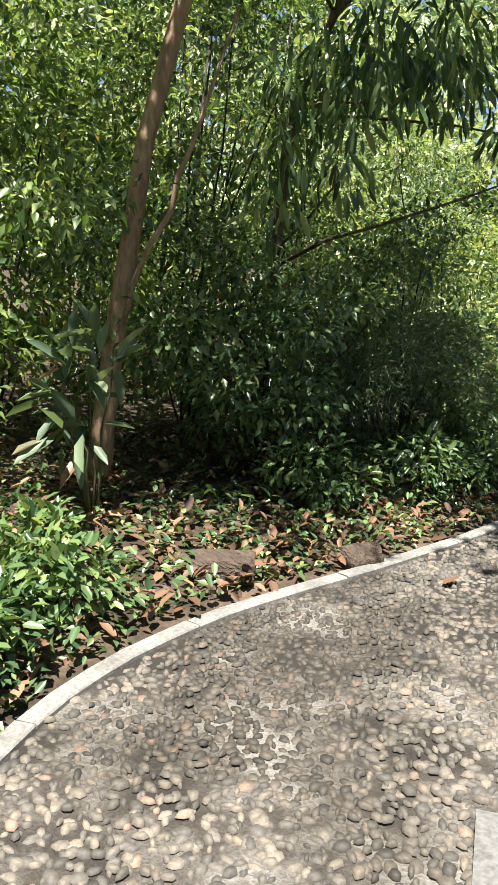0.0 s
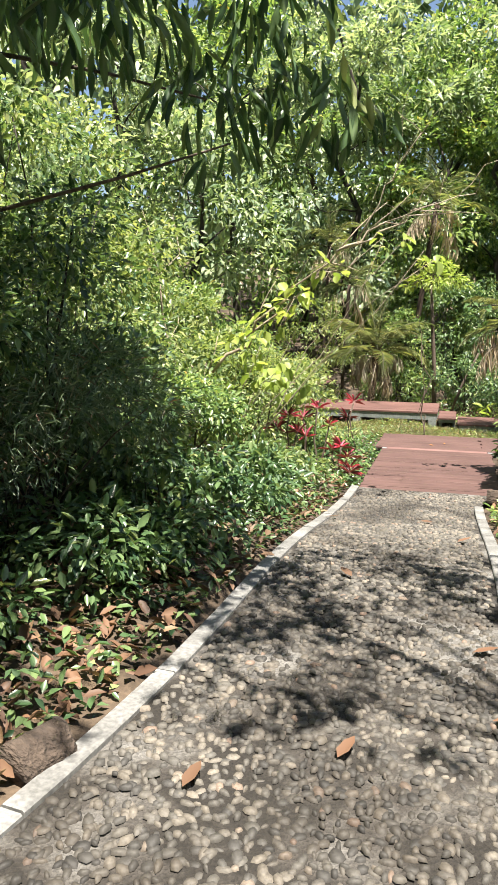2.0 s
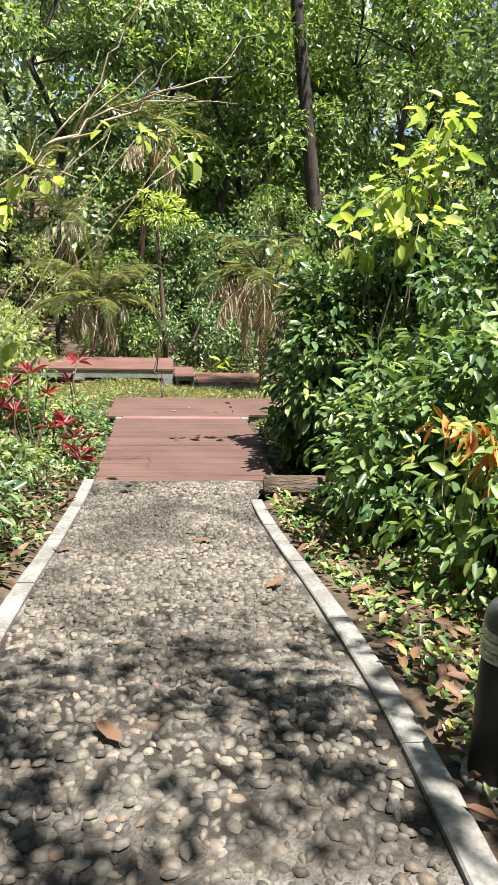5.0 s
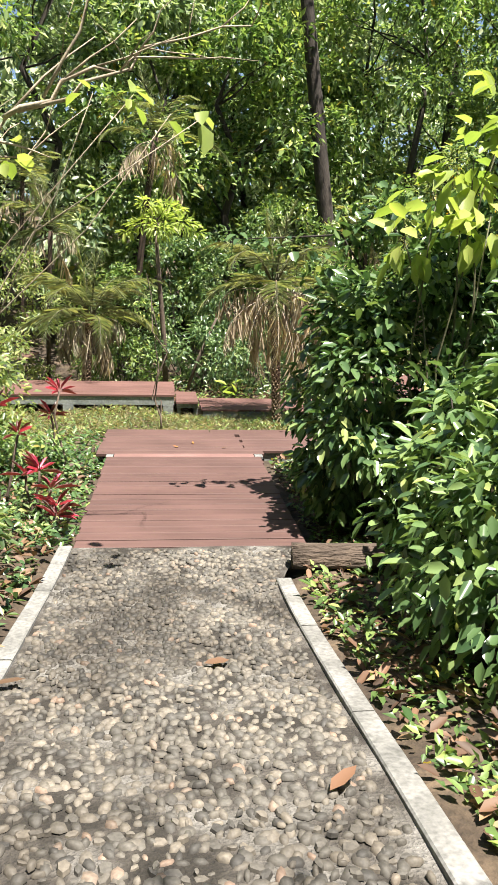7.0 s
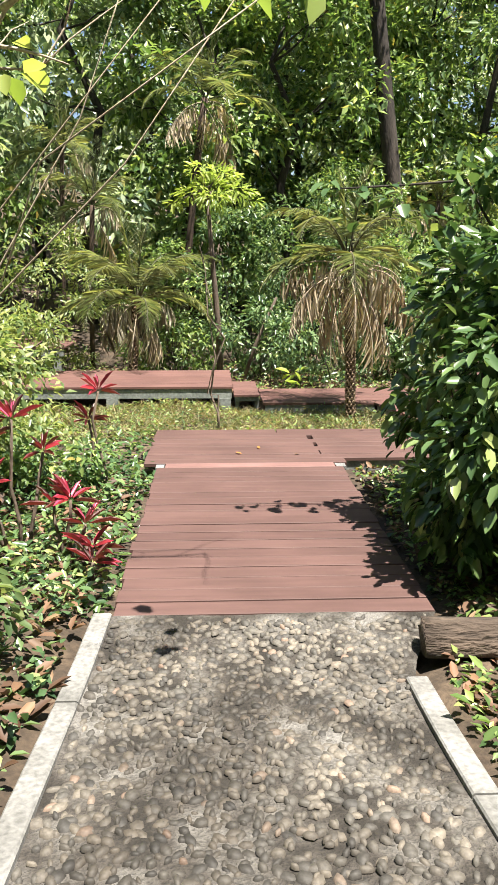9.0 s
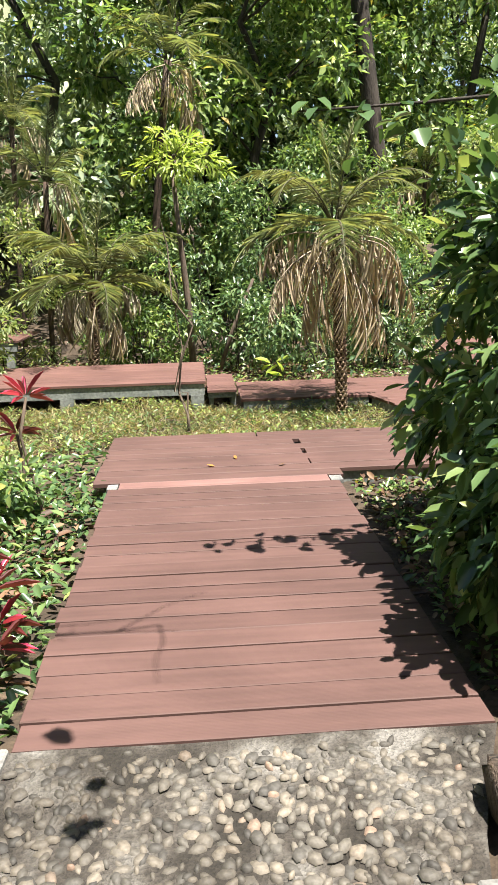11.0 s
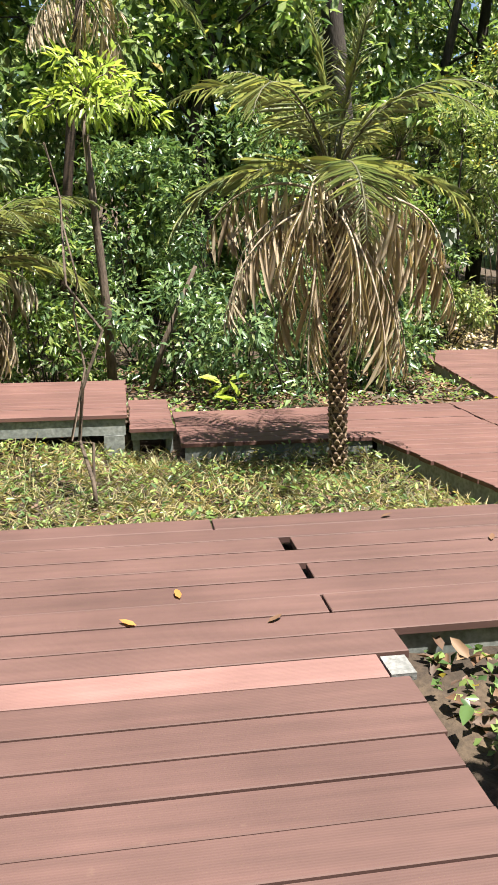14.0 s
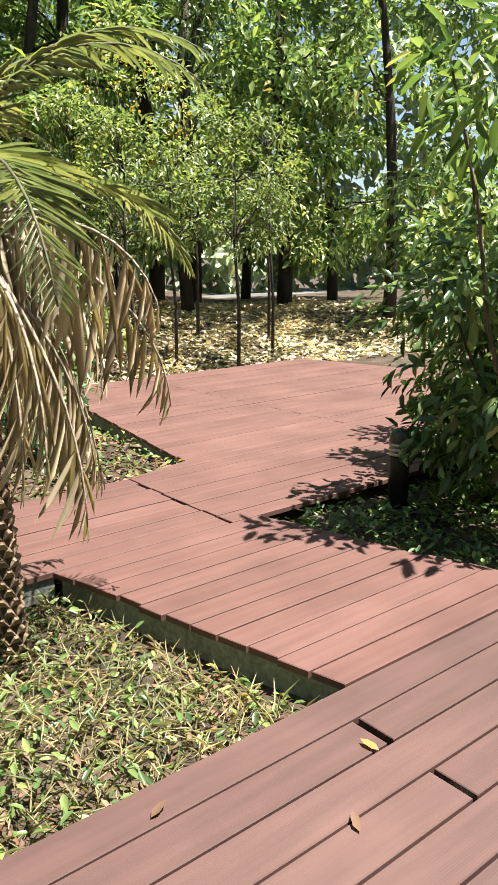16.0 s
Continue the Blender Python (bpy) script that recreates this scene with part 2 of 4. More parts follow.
def blades(at, way, up, length, width, fine=True, droop=0.15, wide_at=0.42):
    """Corners and triangles of leaves: folded along the midrib, bent down to the tip."""
    n = len(at)
    way = unit(way)
    side = unit(np.cross(way, up))
    nor = unit(np.cross(side, way))
    length = np.broadcast_to(np.asarray(length, float), (n,))[:, None]
    width = np.broadcast_to(np.asarray(width, float), (n,))[:, None]
    mid = at + way * length * wide_at
    left = mid - side * width / 2 + nor * width * 0.15
    right = mid + side * width / 2 + nor * width * 0.15
    tip = at + way * length - nor * length * droop
    if not fine:
        v = np.stack([at, left, tip, right], 1).reshape(-1, 3)
        k = np.arange(n)[:, None, None] * 4
        return v, (k + np.array([[0, 2, 1], [0, 3, 2]])).reshape(-1, 3)
    p, q = at + way * length * wide_at * 0.7, at + way * length * (0.5 + wide_at * 0.5) - nor * length * droop * 0.35
    half = side * width / 2
    lift = nor * width * 0.16
    v = np.stack([at, p - half * 0.92 + lift, q - half * 0.8 + lift, tip, q + half * 0.8 + lift, p + half * 0.92 + lift], 1).reshape(-1, 3)
    k = np.arange(n)[:, None, None] * 6
    return v, (k + np.array([[0, 2, 1], [0, 3, 2], [0, 4, 3], [0, 5, 4]])).reshape(-1, 3)


def tube(points, radii, sides=6):
    """Corners and quads of a tapered tube along points."""
    pts = [Vector(p) for p in points]
    verts, faces = [], []
    for i, p in enumerate(pts):
        d = (pts[min(i + 1, len(pts) - 1)] - pts[max(i - 1, 0)]).normalized()
        a = d.orthogonal().normalized() if abs(d.z) > 0.95 else d.cross(Vector((0, 0, 1))).normalized()
        b = d.cross(a)
        for s in range(sides):
            w = 2 * math.pi * s / sides
            verts.append(p + (a * math.cos(w) + b * math.sin(w)) * radii[i])
    for i in range(len(pts) - 1):
        for s in range(sides):
            q = (s + 1) % sides
            faces.append((i * sides + s, i * sides + q, (i + 1) * sides + q, (i + 1) * sides + s))
    faces.append(tuple(range(sides))[::-1])
    faces.append(tuple(range((len(pts) - 1) * sides, len(pts) * sides)))
    return verts, faces


def joined(parts):
    verts, faces = [], []
    for v, f in parts:
        k = len(verts)
        verts += list(v)
        faces += [tuple(i + k for i in q) for q in f]
    return verts, faces


def bent(a, b, sag=0.1, steps=5, rng=None):
    """Points from a to b, bowed and slightly crooked."""
    a, b = Vector(a), Vector(b)
    out = []
    for i in range(steps + 1):
        t = i / steps
        p = a.lerp(b, t) + Vector((0, 0, sag * math.sin(math.pi * t)))
        if rng is not None and 0 < i < steps:
            p += Vector(rng.normal(0, 0.03 * (b - a).length, 3))
        out.append(p)
    return out


def box(x0, x1, y0, y1, z0, z1):
    v = [(x, y, z) for z in (z0, z1) for x, y in ((x0, y0), (x1, y0), (x1, y1), (x0, y1))]
    return v, [(3, 2, 1, 0), (4, 5, 6, 7), (0, 1, 5, 4), (1, 2, 6, 5), (2, 3, 7, 6), (3, 0, 4, 7)]


# ---- ground ----
def path_z(y):
    """Height of the footpath: level at first, then falling to the deck."""
    t = np.clip((np.asarray(y, float) + 0.3) / -4.5, 0, 1)
    return 0.42 * t * t * (3 - 2 * t) - 0.005


LEFT_KERB = [(2.4, -12.6), (1.2, -11.6), (0.35, -10.6), (-0.3, -9.75), (-0.76, -8.99), (-0.96, -8.6), (-1.06, -8.1), (-1.07, -7.5), (-0.97, -6.9), (-0.87, -6.1), (-0.81, -5.0), (-0.80, -4.0), (-0.82, -2.3), (-0.82, -1.2), (-0.79, -0.004)]
RIGHT_KERB = [(4.2, -10.6), (2.9, -9.9), (1.9, -9.2), (1.1, -8.6), (0.68, -8.0), (0.56, -7.3), (0.50, -6.4), (0.49, -5.5), (0.51, -4.6), (0.51, -3.8), (0.50, -2.7), (0.49, -1.9), (0.48, -1.2), (0.48, -0.66)]


def resample(line, n):
    p = np.array(line, float)
    s = np.concatenate([[0], np.cumsum(np.linalg.norm(np.diff(p, axis=0), axis=1))])
    q = np.linspace(0, s[-1], n)
    p = np.stack([np.interp(q, s, p[:, i]) for i in (0, 1)], 1)
    for _ in range(3):
        p[1:-1] = (p[:-2] + 2 * p[1:-1] + p[2:]) / 4
    return p


LK, RK = resample(LEFT_KERB, 70), resample(RIGHT_KERB + [(0.79, -0.004)], 70)


def kerb_x(line, y):
    o = np.argsort(line[:, 1])
    return np.interp(y, line[o, 1], line[o, 0])


def ground_z(x, y):
    x, y = np.asarray(x, float), np.asarray(y, float)
    t = np.clip((y + 0.5) / 1.2, 0, 1)
    low = -0.14 - 0.02 * np.sin(1.3 * x + y)
    z = path_z(y) * (1 - t) + low * t
    d = np.maximum(kerb_x(LK, np.clip(y, -12.6, -0.03)) - x, 0)
    z = z + np.where(y < 3, 0.16 * np.clip(d - 0.2, 0, 9) * np.clip((3 - y) / 3, 0, 1), 0)
    far = np.hypot(x - 0.5, y - 0.0)
    hill = np.clip((far - 12) / 22, 0, 1) ** 1.3
    side = np.clip((-x * 0.85 + y * 0.53) / np.maximum(far, 1), 0, 1)
    z = z + 9.0 * hill * side
    z = z + 0.55 * np.clip((y - 11.6) / 3.0, 0, 1) * np.clip((x - 3) / 3, 0, 1) * np.clip((30 - y) / 10, 0, 1)
    z = z + 0.02 * np.sin(5.1 * x + 1.7 * y) * np.sin(4.3 * y - x)
    on = (x > kerb_x(LK, np.clip(y, -12.6, -0.03)) - 0.05) & (x < kerb_x(RK, np.clip(y, -10.6, -0.03)) + 0.05) & (y < 0.05) & (y > -12.6)
    on |= (y < -8) & (x > kerb_x(LK, np.clip(y, -12.6, -0.03)) - 0.05)
    return np.where(on, np.minimum(z, path_z(y) - 0.06), z)


def axis(lo, hi, step, far):
    a = np.arange(lo, hi + step, step)
    out = step * 1.35 ** np.arange(1, 40)
    out = np.cumsum(out)
    out = out[out < far]
    return np.concatenate([(lo - out)[::-1], a, a[-1] + out])


gx, gy = axis(-5, 8, 0.16, 600), axis(-12, 13, 0.16, 600)
GX, GY = np.meshgrid(gx, gy)
GZ = ground_z(GX, GY) + R.normal(0, 0.006, GX.shape)
nx, ny = len(gx), len(gy)
idx = (np.arange(ny - 1)[:, None] * nx + np.arange(nx - 1)).ravel()
quads = np.stack([idx, idx + 1, idx + nx + 1, idx + nx], 1)
ground = fast_mesh("ground", np.stack([GX, GY, GZ], -1).reshape(-1, 3), np.concatenate([quads[:, [0, 1, 2]], quads[:, [0, 2, 3]]]), SOIL)
tagged(ground, "brown soil strewn with litter under the trees", "ground", kind="structure")

# footpath bed
n = len(LK)
across = 12
pv, pf = [], []
for i in range(n):
    for j in range(across + 1):
        p = LK[i] * (1 - j / across) + RK[i] * (j / across)
        pv.append((p[0], p[1], float(path_z(p[1])) + 0.004 * math.sin(7 * p[0] + 5 * p[1])))
for i in range(n - 1):
    for j in range(across):
        a = i * (across + 1) + j
        pf.append((a, a + 1, a + across + 2, a + across + 1))
footpath = mesh_object("path", pv, pf, MORTAR, True)
tagged(footpath, "mortar footpath set with grey river pebbles", "path", kind="structure")


def kerb(line, name, label):
    """A low concrete kerb along a line, laid in lengths with open joints."""
    root = empty(name, label, "kerb", kind="structure")
    step = 5
    for k in range(0, len(line) - 1, step):
        seg = line[k:k + step + 1]
        if len(seg) < 2:
            continue
        v, f = [], []
        for i, p in enumerate(seg):
            d = seg[min(i + 1, len(seg) - 1)] - seg[max(i - 1, 0)]
            d = d / np.linalg.norm(d)
            q = p + d * (0.004 if i == 0 else -0.004 if i == len(seg) - 1 else 0)
            s = np.array([-d[1], d[0]]) * 0.045
            z = float(path_z(p[1]))
            top = z + 0.022 + R.normal(0, 0.0015)
            for w, h in ((-1, z - 0.12), (-1, top - 0.006), (-0.86, top), (0.86, top), (1, top - 0.006), (1, z - 0.12)):
                v.append((q[0] + s[0] * w, q[1] + s[1] * w, h))
        for i in range(len(seg) - 1):
            for j in range(6):
                f.append((i * 6 + j, i * 6 + (j + 1) % 6, i * 6 + 6 + (j + 1) % 6, i * 6 + 6 + j))
        f.append(tuple(range(5, -1, -1)))
        f.append(tuple(range(len(v) - 6, len(v))))
        f = [q[::-1] for q in f]
        mesh_object("kerbstone", v, f, CONCRETE, False, root)


kerb(LK - [0.045, 0], "kerb_west", "pale grey concrete kerb along the pebble path")
kerb(resample(RIGHT_KERB, 60) + [0.045, 0], "kerb_east", "pale grey concrete kerb beside the leaf litter")


# ---- decks ----
def plank(x0a, x1a, x0b, x1b, y0, y1, z, mat, parent, thick=0.03):
    """One deck board from y0 to y1 with its ends cut to the deck's edge; the arrises are eased."""
    e = 0.003
    v = []
    for h, i in ((z - thick, 0), (z - e, 0), (z, e)):
        v += [(x0a + i, y0 + i, h), (x1a - i, y0 + i, h), (x1b - i, y1 - i, h), (x0b + i, y1 - i, h)]
    f = [(3, 2, 1, 0), (8, 9, 10, 11)]
    for k in (0, 4):
        for j in range(4):
            f.append((k + j, k + (j + 1) % 4, k + 4 + (j + 1) % 4, k + 4 + j))
    return mesh_object("board", v, f, mat, False, parent)


def deck(root, y0, y1, left, right, z, mat, pitch=0.15, joints=(), special=None):
    """Boards along x between two edges given as functions of y; joints: (first row, x, gap) splits."""
    rows = round((y1 - y0) / pitch)
    pitch = (y1 - y0) / rows
    for i in range(rows):
        open_gap = 0.0035 + R.uniform(0, 0.004) + (0.003 if R.uniform() < 0.35 else 0)
        a, b = y0 + i * pitch + open_gap, y0 + (i + 1) * pitch - 0.0025
        m = special.get(i, mat) if special else mat
        cuts = [(x, gap) for row, x, gap in joints if row == i]
        zz = z + R.normal(0, 0.0012)
        jl, jr = R.normal(0, 0.006, 2)
        xs = [left(a) + jl, left(b) + jl]
        for x, gap in cuts:
            plank(xs[0], x - gap / 2, xs[1], x - gap / 2, a, b, zz, m, root)
            xs = [x + gap / 2, x + gap / 2]
        plank(xs[0], right(a) + jr, xs[1], right(b) + jr, a, b, zz + R.normal(0, 0.001), m, root)


def bar(x0, x1, y0, y1, z0, z1, parent, mat=None, name="beam"):
    return mesh_object(name, *box(x0, x1, y0, y1, z0, z1), mat or BEAM, False, parent)


near = empty("deck_near", "red-brown composite board deck, dusty, with one pink board", "deck", kind="structure")
deck(near, 0.0, 2.83, lambda y: -0.79, lambda y: 0.79, 0.0, BOARD)
plank(-0.72, 0.735, -0.72, 0.735, 2.835, 2.975, 0.002, BOARD_PINK, near)
for x in (-0.7, 0.0, 0.7):
    bar(x - 0.03, x + 0.03, 0.02, 2.975, -0.13, -0.03, near)
bar(-0.74, 0.74, 0.01, 0.03, -0.12, -0.031, near)
block = tagged(mesh_object("block", *box(0.745, 0.83, 2.85, 2.965, -0.03, -0.004), WHITE_BLOCK), "pale square block at the end of the pink board", "block", "blocks at the pink board")
tagged(mesh_object("block", *box(-0.80, -0.73, 2.85, 2.965, -0.03, -0.004), WHITE_BLOCK), "pale square block at the end of the pink board", "block", "blocks at the pink board")

cross = empty("deck_cross", "red-brown composite board deck with open board joints", "deck", kind="structure")
cross_joints = [(2, 0.67, 0.010), (4, 0.67, 0.032), (6, 0.655, 0.055), (8, 0.34, 0.010), (7, 1.97, 0.03), (5, 1.96, 0.022)]
deck(cross, 2.98, 4.43, lambda y: -0.91, lambda y: 0.86 if y < 3.142 else 4.3, 0.0, BOARD, 0.16, cross_joints)
for y in (3.40, 3.85, 4.36):
    bar(-0.86, 4.2, y - 0.03, y + 0.03, -0.15, -0.031, cross)
bar(0.88, 4.28, 3.165, 3.185, -0.17, -0.031, cross)

link = empty("deck_link", "faded red board walkway turning between grass beds", "deck", kind="structure")
edge_l = lambda y: float(np.interp(y, [4.43, 5.14, 5.71, 6.08], [2.10, 1.94, 1.83, 1.73]))
edge_r = lambda y: float(np.interp(y, [4.43, 5.2, 6.08], [3.48, 3.26, 3.06]))
deck(link, 4.436, 6.076, edge_l, edge_r, -0.001, BOARD_FAR, 0.15)
deck(link, 6.08, 7.28, lambda y: 0.31, lambda y: 2.83, 0.0, BOARD_FAR, 0.15)
for ya, yb in ((4.45, 5.2), (5.2, 6.06)):
    xa, xb = edge_l(ya) + 0.03, edge_l(yb) + 0.03
    v, f = box(0, 0.03, 0, 1, -0.17, -0.031)
    mesh_object("beam", [(x + xa + (xb - xa) * y, ya + (yb - ya) * y, z) for x, y, z in v], f, BEAM, False, link)
bar(0.34, 1.74, 6.095, 6.125, -0.15, -0.031, link)
bar(0.34, 2.79, 7.23, 7.26, -0.15, -0.031, link)
for x in (0.4, 1.2, 1.9, 2.7):
    bar(x - 0.03, x + 0.03, 6.13, 7.22, -0.13, -0.032, link)

platform = empty("deck_platform", "faded red board platform with shaded patches", "deck", kind="structure")
pl = lambda y: float(np.interp(y, [6.08, 7.29, 7.3, 11.4], [2.85, 2.85, 3.40, 4.1]))
pr = lambda y: float(np.interp(y, [5.94, 9.0, 11.4], [8.6, 8.6, 8.2]))
plat_joints = [(row, 5.3 + 0.3 * (row % 2), 0.012) for row in range(0, 36, 2)]
deck(platform, 6.08, 11.3, pl, pr, 0.0, BOARD_FAR, 0.15, plat_joints)
for ya, yb in ((7.32, 9.2), (9.2, 11.2)):
    xa, xb = pl(ya) + 0.03, pl(yb) + 0.03
    v, f = box(0, 0.04, 0, 1, -0.17, -0.031)
    mesh_object("beam", [(x + xa + (xb - xa) * y, ya + (yb - ya) * y, z) for x, y, z in v], f, BEAM, False, platform)
for y in (7.6, 8.8, 10.2):
    bar(pl(y) + 0.08, pl(y) + 0.16, y, y + 0.08, -0.3, -0.031, platform, name="post")

# raised walkway with a grey beam and legs
raised = empty("deck_raised", "raised red board walkway on a grey beam and legs", "deck", kind="structure")
deck(raised, 6.35, 8.05, lambda y: -3.4, lambda y: -0.07, 0.17, BOARD_FAR, 0.148)
bar(-3.4, -0.08, 6.37, 6.43, 0.015, 0.139, raised)
bar(-3.4, -0.08, 7.95, 8.01, 0.015, 0.139, raised)
for x in (-3.2, -1.7, -0.24):
    bar(x, x + 0.15, 6.36, 6.46, -0.28, 0.012, raised, name="post")
    bar(x, x + 0.15, 7.92, 8.02, -0.28, 0.012, raised, name="post")
bar(-0.14, -0.09, 6.44, 7.94, 0.02, 0.138, raised)
step = empty("step", "low red board step beside the raised walkway", "step", kind="structure")
deck(step, 6.3, 7.5, lambda y: -0.05, lambda y: 0.28, 0.075, BOARD_FAR, 0.15)
bar(-0.04, 0.27, 6.33, 6.37, -0.02, 0.045, step)
bar(-0.03, 0.02, 6.38, 7.46, -0.2, 0.045, step)
bar(0.22, 0.27, 6.38, 7.46, -0.2, 0.045, step)
raised_far = empty("deck_raised_far", "raised red board walkway among the palms", "deck", kind="structure")
deck(raised_far, 9.2, 10.8, lambda y: -6.5, lambda y: -2.75, 0.42, BOARD_FAR, 0.15)
bar(-6.5, -2.78, 9.22, 9.28, 0.26, 0.389, raised_far)
for x in (-6.0, -4.4, -2.95):
    bar(x, x + 0.12, 9.23, 9.32, -0.3, 0.258, raised_far, name="post")


# ---- bollards ----
def bollard():
    """A black tube with three pale louvre rings and a domed grey cap."""
    root = empty("bollard_lamp", "black bollard lamp with metal louvres and grey dome cap", "lamp", "path bollards")

    def lathe(name, profile, mat):
        s = 28
        v = [(r * math.cos(2 * math.pi * k / s), r * math.sin(2 * math.pi * k / s), z) for r, z in profile for k in range(s)]
        f = [(i * s + k, i * s + (k + 1) % s, (i + 1) * s + (k + 1) % s, (i + 1) * s + k) for i in range(len(profile) - 1) for k in range(s)]
        f += [tuple(range(s))[::-1], tuple(range((len(profile) - 1) * s, len(profile) * s))]
        return mesh_object(name, v, f, mat, True, root)
    lathe("base", [(0.082, -0.03), (0.082, 0.012), (0.072, 0.016)], CONCRETE)
    lathe("body", [(0.066, 0.0), (0.066, 0.355), (0.063, 0.362), (0.045, 0.363)], BLACK_PAINT)
    lathe("core", [(0.045, 0.36), (0.045, 0.46)], CAP_GREY)
    for k in range(3):
        z = 0.368 + k * 0.031
        lathe("louvre", [(0.050, z + 0.004), (0.070, z), (0.0735, z + 0.005), (0.068, z + 0.018), (0.050, z + 0.026)], LOUVRE)
    lathe("cap", [(0.05, 0.452), (0.069, 0.455), (0.070, 0.468), (0.066, 0.495), (0.055, 0.518), (0.037, 0.535), (0.016, 0.543), (0.002, 0.545)], CAP_GREY)
    return root


gz_low = float(ground_z(4.04, 5.85)) + 0.01
b1 = bollard()
b1.matrix_basis = pose(0.722, -4.59, 0.405, 1, 1, 0)
copy_thing(b1, pose(4.04, 5.85, gz_low, 0, 0, 40))


# ---- plants ----
def plant(name, label, category, base, clumps, leaves, mat, leaf=(0.09, 0.04), trunk=None, wood=STEM, stem_r=0.008, fine=True, droop=0.5, spread=0.25, outward=0.7, group="", stems=True, seed=1, flat=0.75, stem_every=1):
    stem_every = 1 if len(clumps) < 16 else 4 if len(clumps) < 60 else 7
    """A shrub or tree: clumps are (x, y, z, radius) about the base; each is a spray of leaves on its own stem."""
    rng = np.random.default_rng(seed)
    root = empty(name, label, category, group, at=base)
    parts = []
    heart = Vector((0, 0, 0))
    if trunk:
        pts, radii = trunk
        parts.append(tube(pts, radii, 8))
        heart = Vector(pts[-1])
    c = np.array(clumps, float)
    if stems:
        for n_stem, (x, y, z, r) in enumerate(clumps):
            if n_stem % stem_every:
                continue
            start = Vector((0, 0, 0))
            if trunk:
                k = int(np.clip(np.searchsorted([p[2] for p in trunk[0]], z * 0.72), 1, len(trunk[0]) - 1))
                start = Vector(trunk[0][k])
            else:
                start = Vector((x * 0.15, y * 0.15, 0))
            pts = bent(start, (x, y, z), 0.05, 4, rng)
            parts.append(tube(pts, np.linspace(stem_r * (1.6 if trunk else 1.0), stem_r * 0.4, 5), 4))
    if parts:
        mesh_object("trunk" if trunk else "stems", *joined(parts), wood, True, root)
    w = c[:, 3] ** 2
    pick = rng.choice(len(c), leaves, p=w / w.sum())
    d = unit(rng.normal(size=(leaves, 3)))
    r = c[pick, 3] * rng.uniform(0.25, 1.0, leaves) ** 0.6
    off = d * r[:, None] * np.array([1, 1, flat])
    at = c[pick, :3] + off
    mid = c[:, :3].mean(0)
    out = unit(at - mid + np.array([0, 0, 0.1]))
    way = unit(out * outward * 0.6 + d * 0.7 + rng.normal(0, spread + 0.3, (leaves, 3)) + np.array([0, 0, -droop * 0.8]))
    up = unit(np.array([0, 0, 1.0]) + rng.normal(0, 0.35, (leaves, 3)) + out * 0.4)
    size = rng.uniform(0.65, 1.2, leaves)
    v, t = blades(at, way, up, leaf[0] * size, leaf[1] * size, fine)
    fast_mesh("leaves", v, t, mat, root)
    return root


def ball(n, rx, ry, z0, z1, r, seed, hollow=0.5):
    """Clump places within an egg-shaped crown of uneven outline."""
    rng = np.random.default_rng(seed)
    out = []
    for _ in range(n):
        a, u = rng.uniform(0, 2 * math.pi), rng.uniform(0, 1)
        z = z0 + (z1 - z0) * u
        k = math.sqrt(max(0.05, 1 - (2 * (u - 0.45)) ** 2 * 0.8)) * rng.uniform(hollow, 1.1)
        out.append((rx * k * math.cos(a), ry * k * math.sin(a), z, r * rng.uniform(0.6, 1.3)))
    return out


def gz(x, y):
    return float(ground_z(x, y))


def frond(length, arch, leaflets, leaflet, mat, rib_mat, seed, hang=0.35, vee=0.5, width=0.0058):
    """A feather palm leaf along +x: a bowed rib with rows of narrow leaflets. Returns rib and leaflet meshes."""
    rng = np.random.default_rng(seed)
    t = np.linspace(0, 1, 12)
    ang = radians(arch[0]) + (radians(arch[1]) - radians(arch[0])) * t ** 1.3
    step = length / 11
    px = np.concatenate([[0], np.cumsum(np.cos(ang[:-1]) * step)])
    pz = np.concatenate([[0], np.cumsum(np.sin(ang[:-1]) * step)])
    rib_v, rib_f = tube([(x, 0, z) for x, z in zip(px, pz)], np.linspace(0.011, 0.003, 12), 4)
    s = np.tile(np.linspace(0.16, 0.99, leaflets), 2)
    sg = np.repeat([-1.0, 1.0], leaflets)
    at = np.stack([np.interp(s, t, px), 0 * s, np.interp(s, t, pz)], 1)
    a = np.interp(s, t, ang)
    fwd = np.stack([np.cos(a), 0 * a, np.sin(a)], 1)
    nor = np.stack([-np.sin(a), 0 * a, np.cos(a)], 1)
    out = np.stack([0 * a, sg, 0 * a], 1)
    way = fwd * (0.55 + 0.5 * s[:, None]) + out + nor * vee + np.array([0, 0, -hang]) + rng.normal(0, 0.16 if hang < 1 else 0.75, (len(s), 3))
    size = leaflet * np.sin(np.pi * (0.18 + 0.76 * s)) * rng.uniform(0.6, 1.15, len(s))
    v, f = blades(at, way, nor + rng.normal(0, 0.2, (len(s), 3)), size, width, True, 0.25, 0.35)
    return (rib_v, rib_f), (v, f)


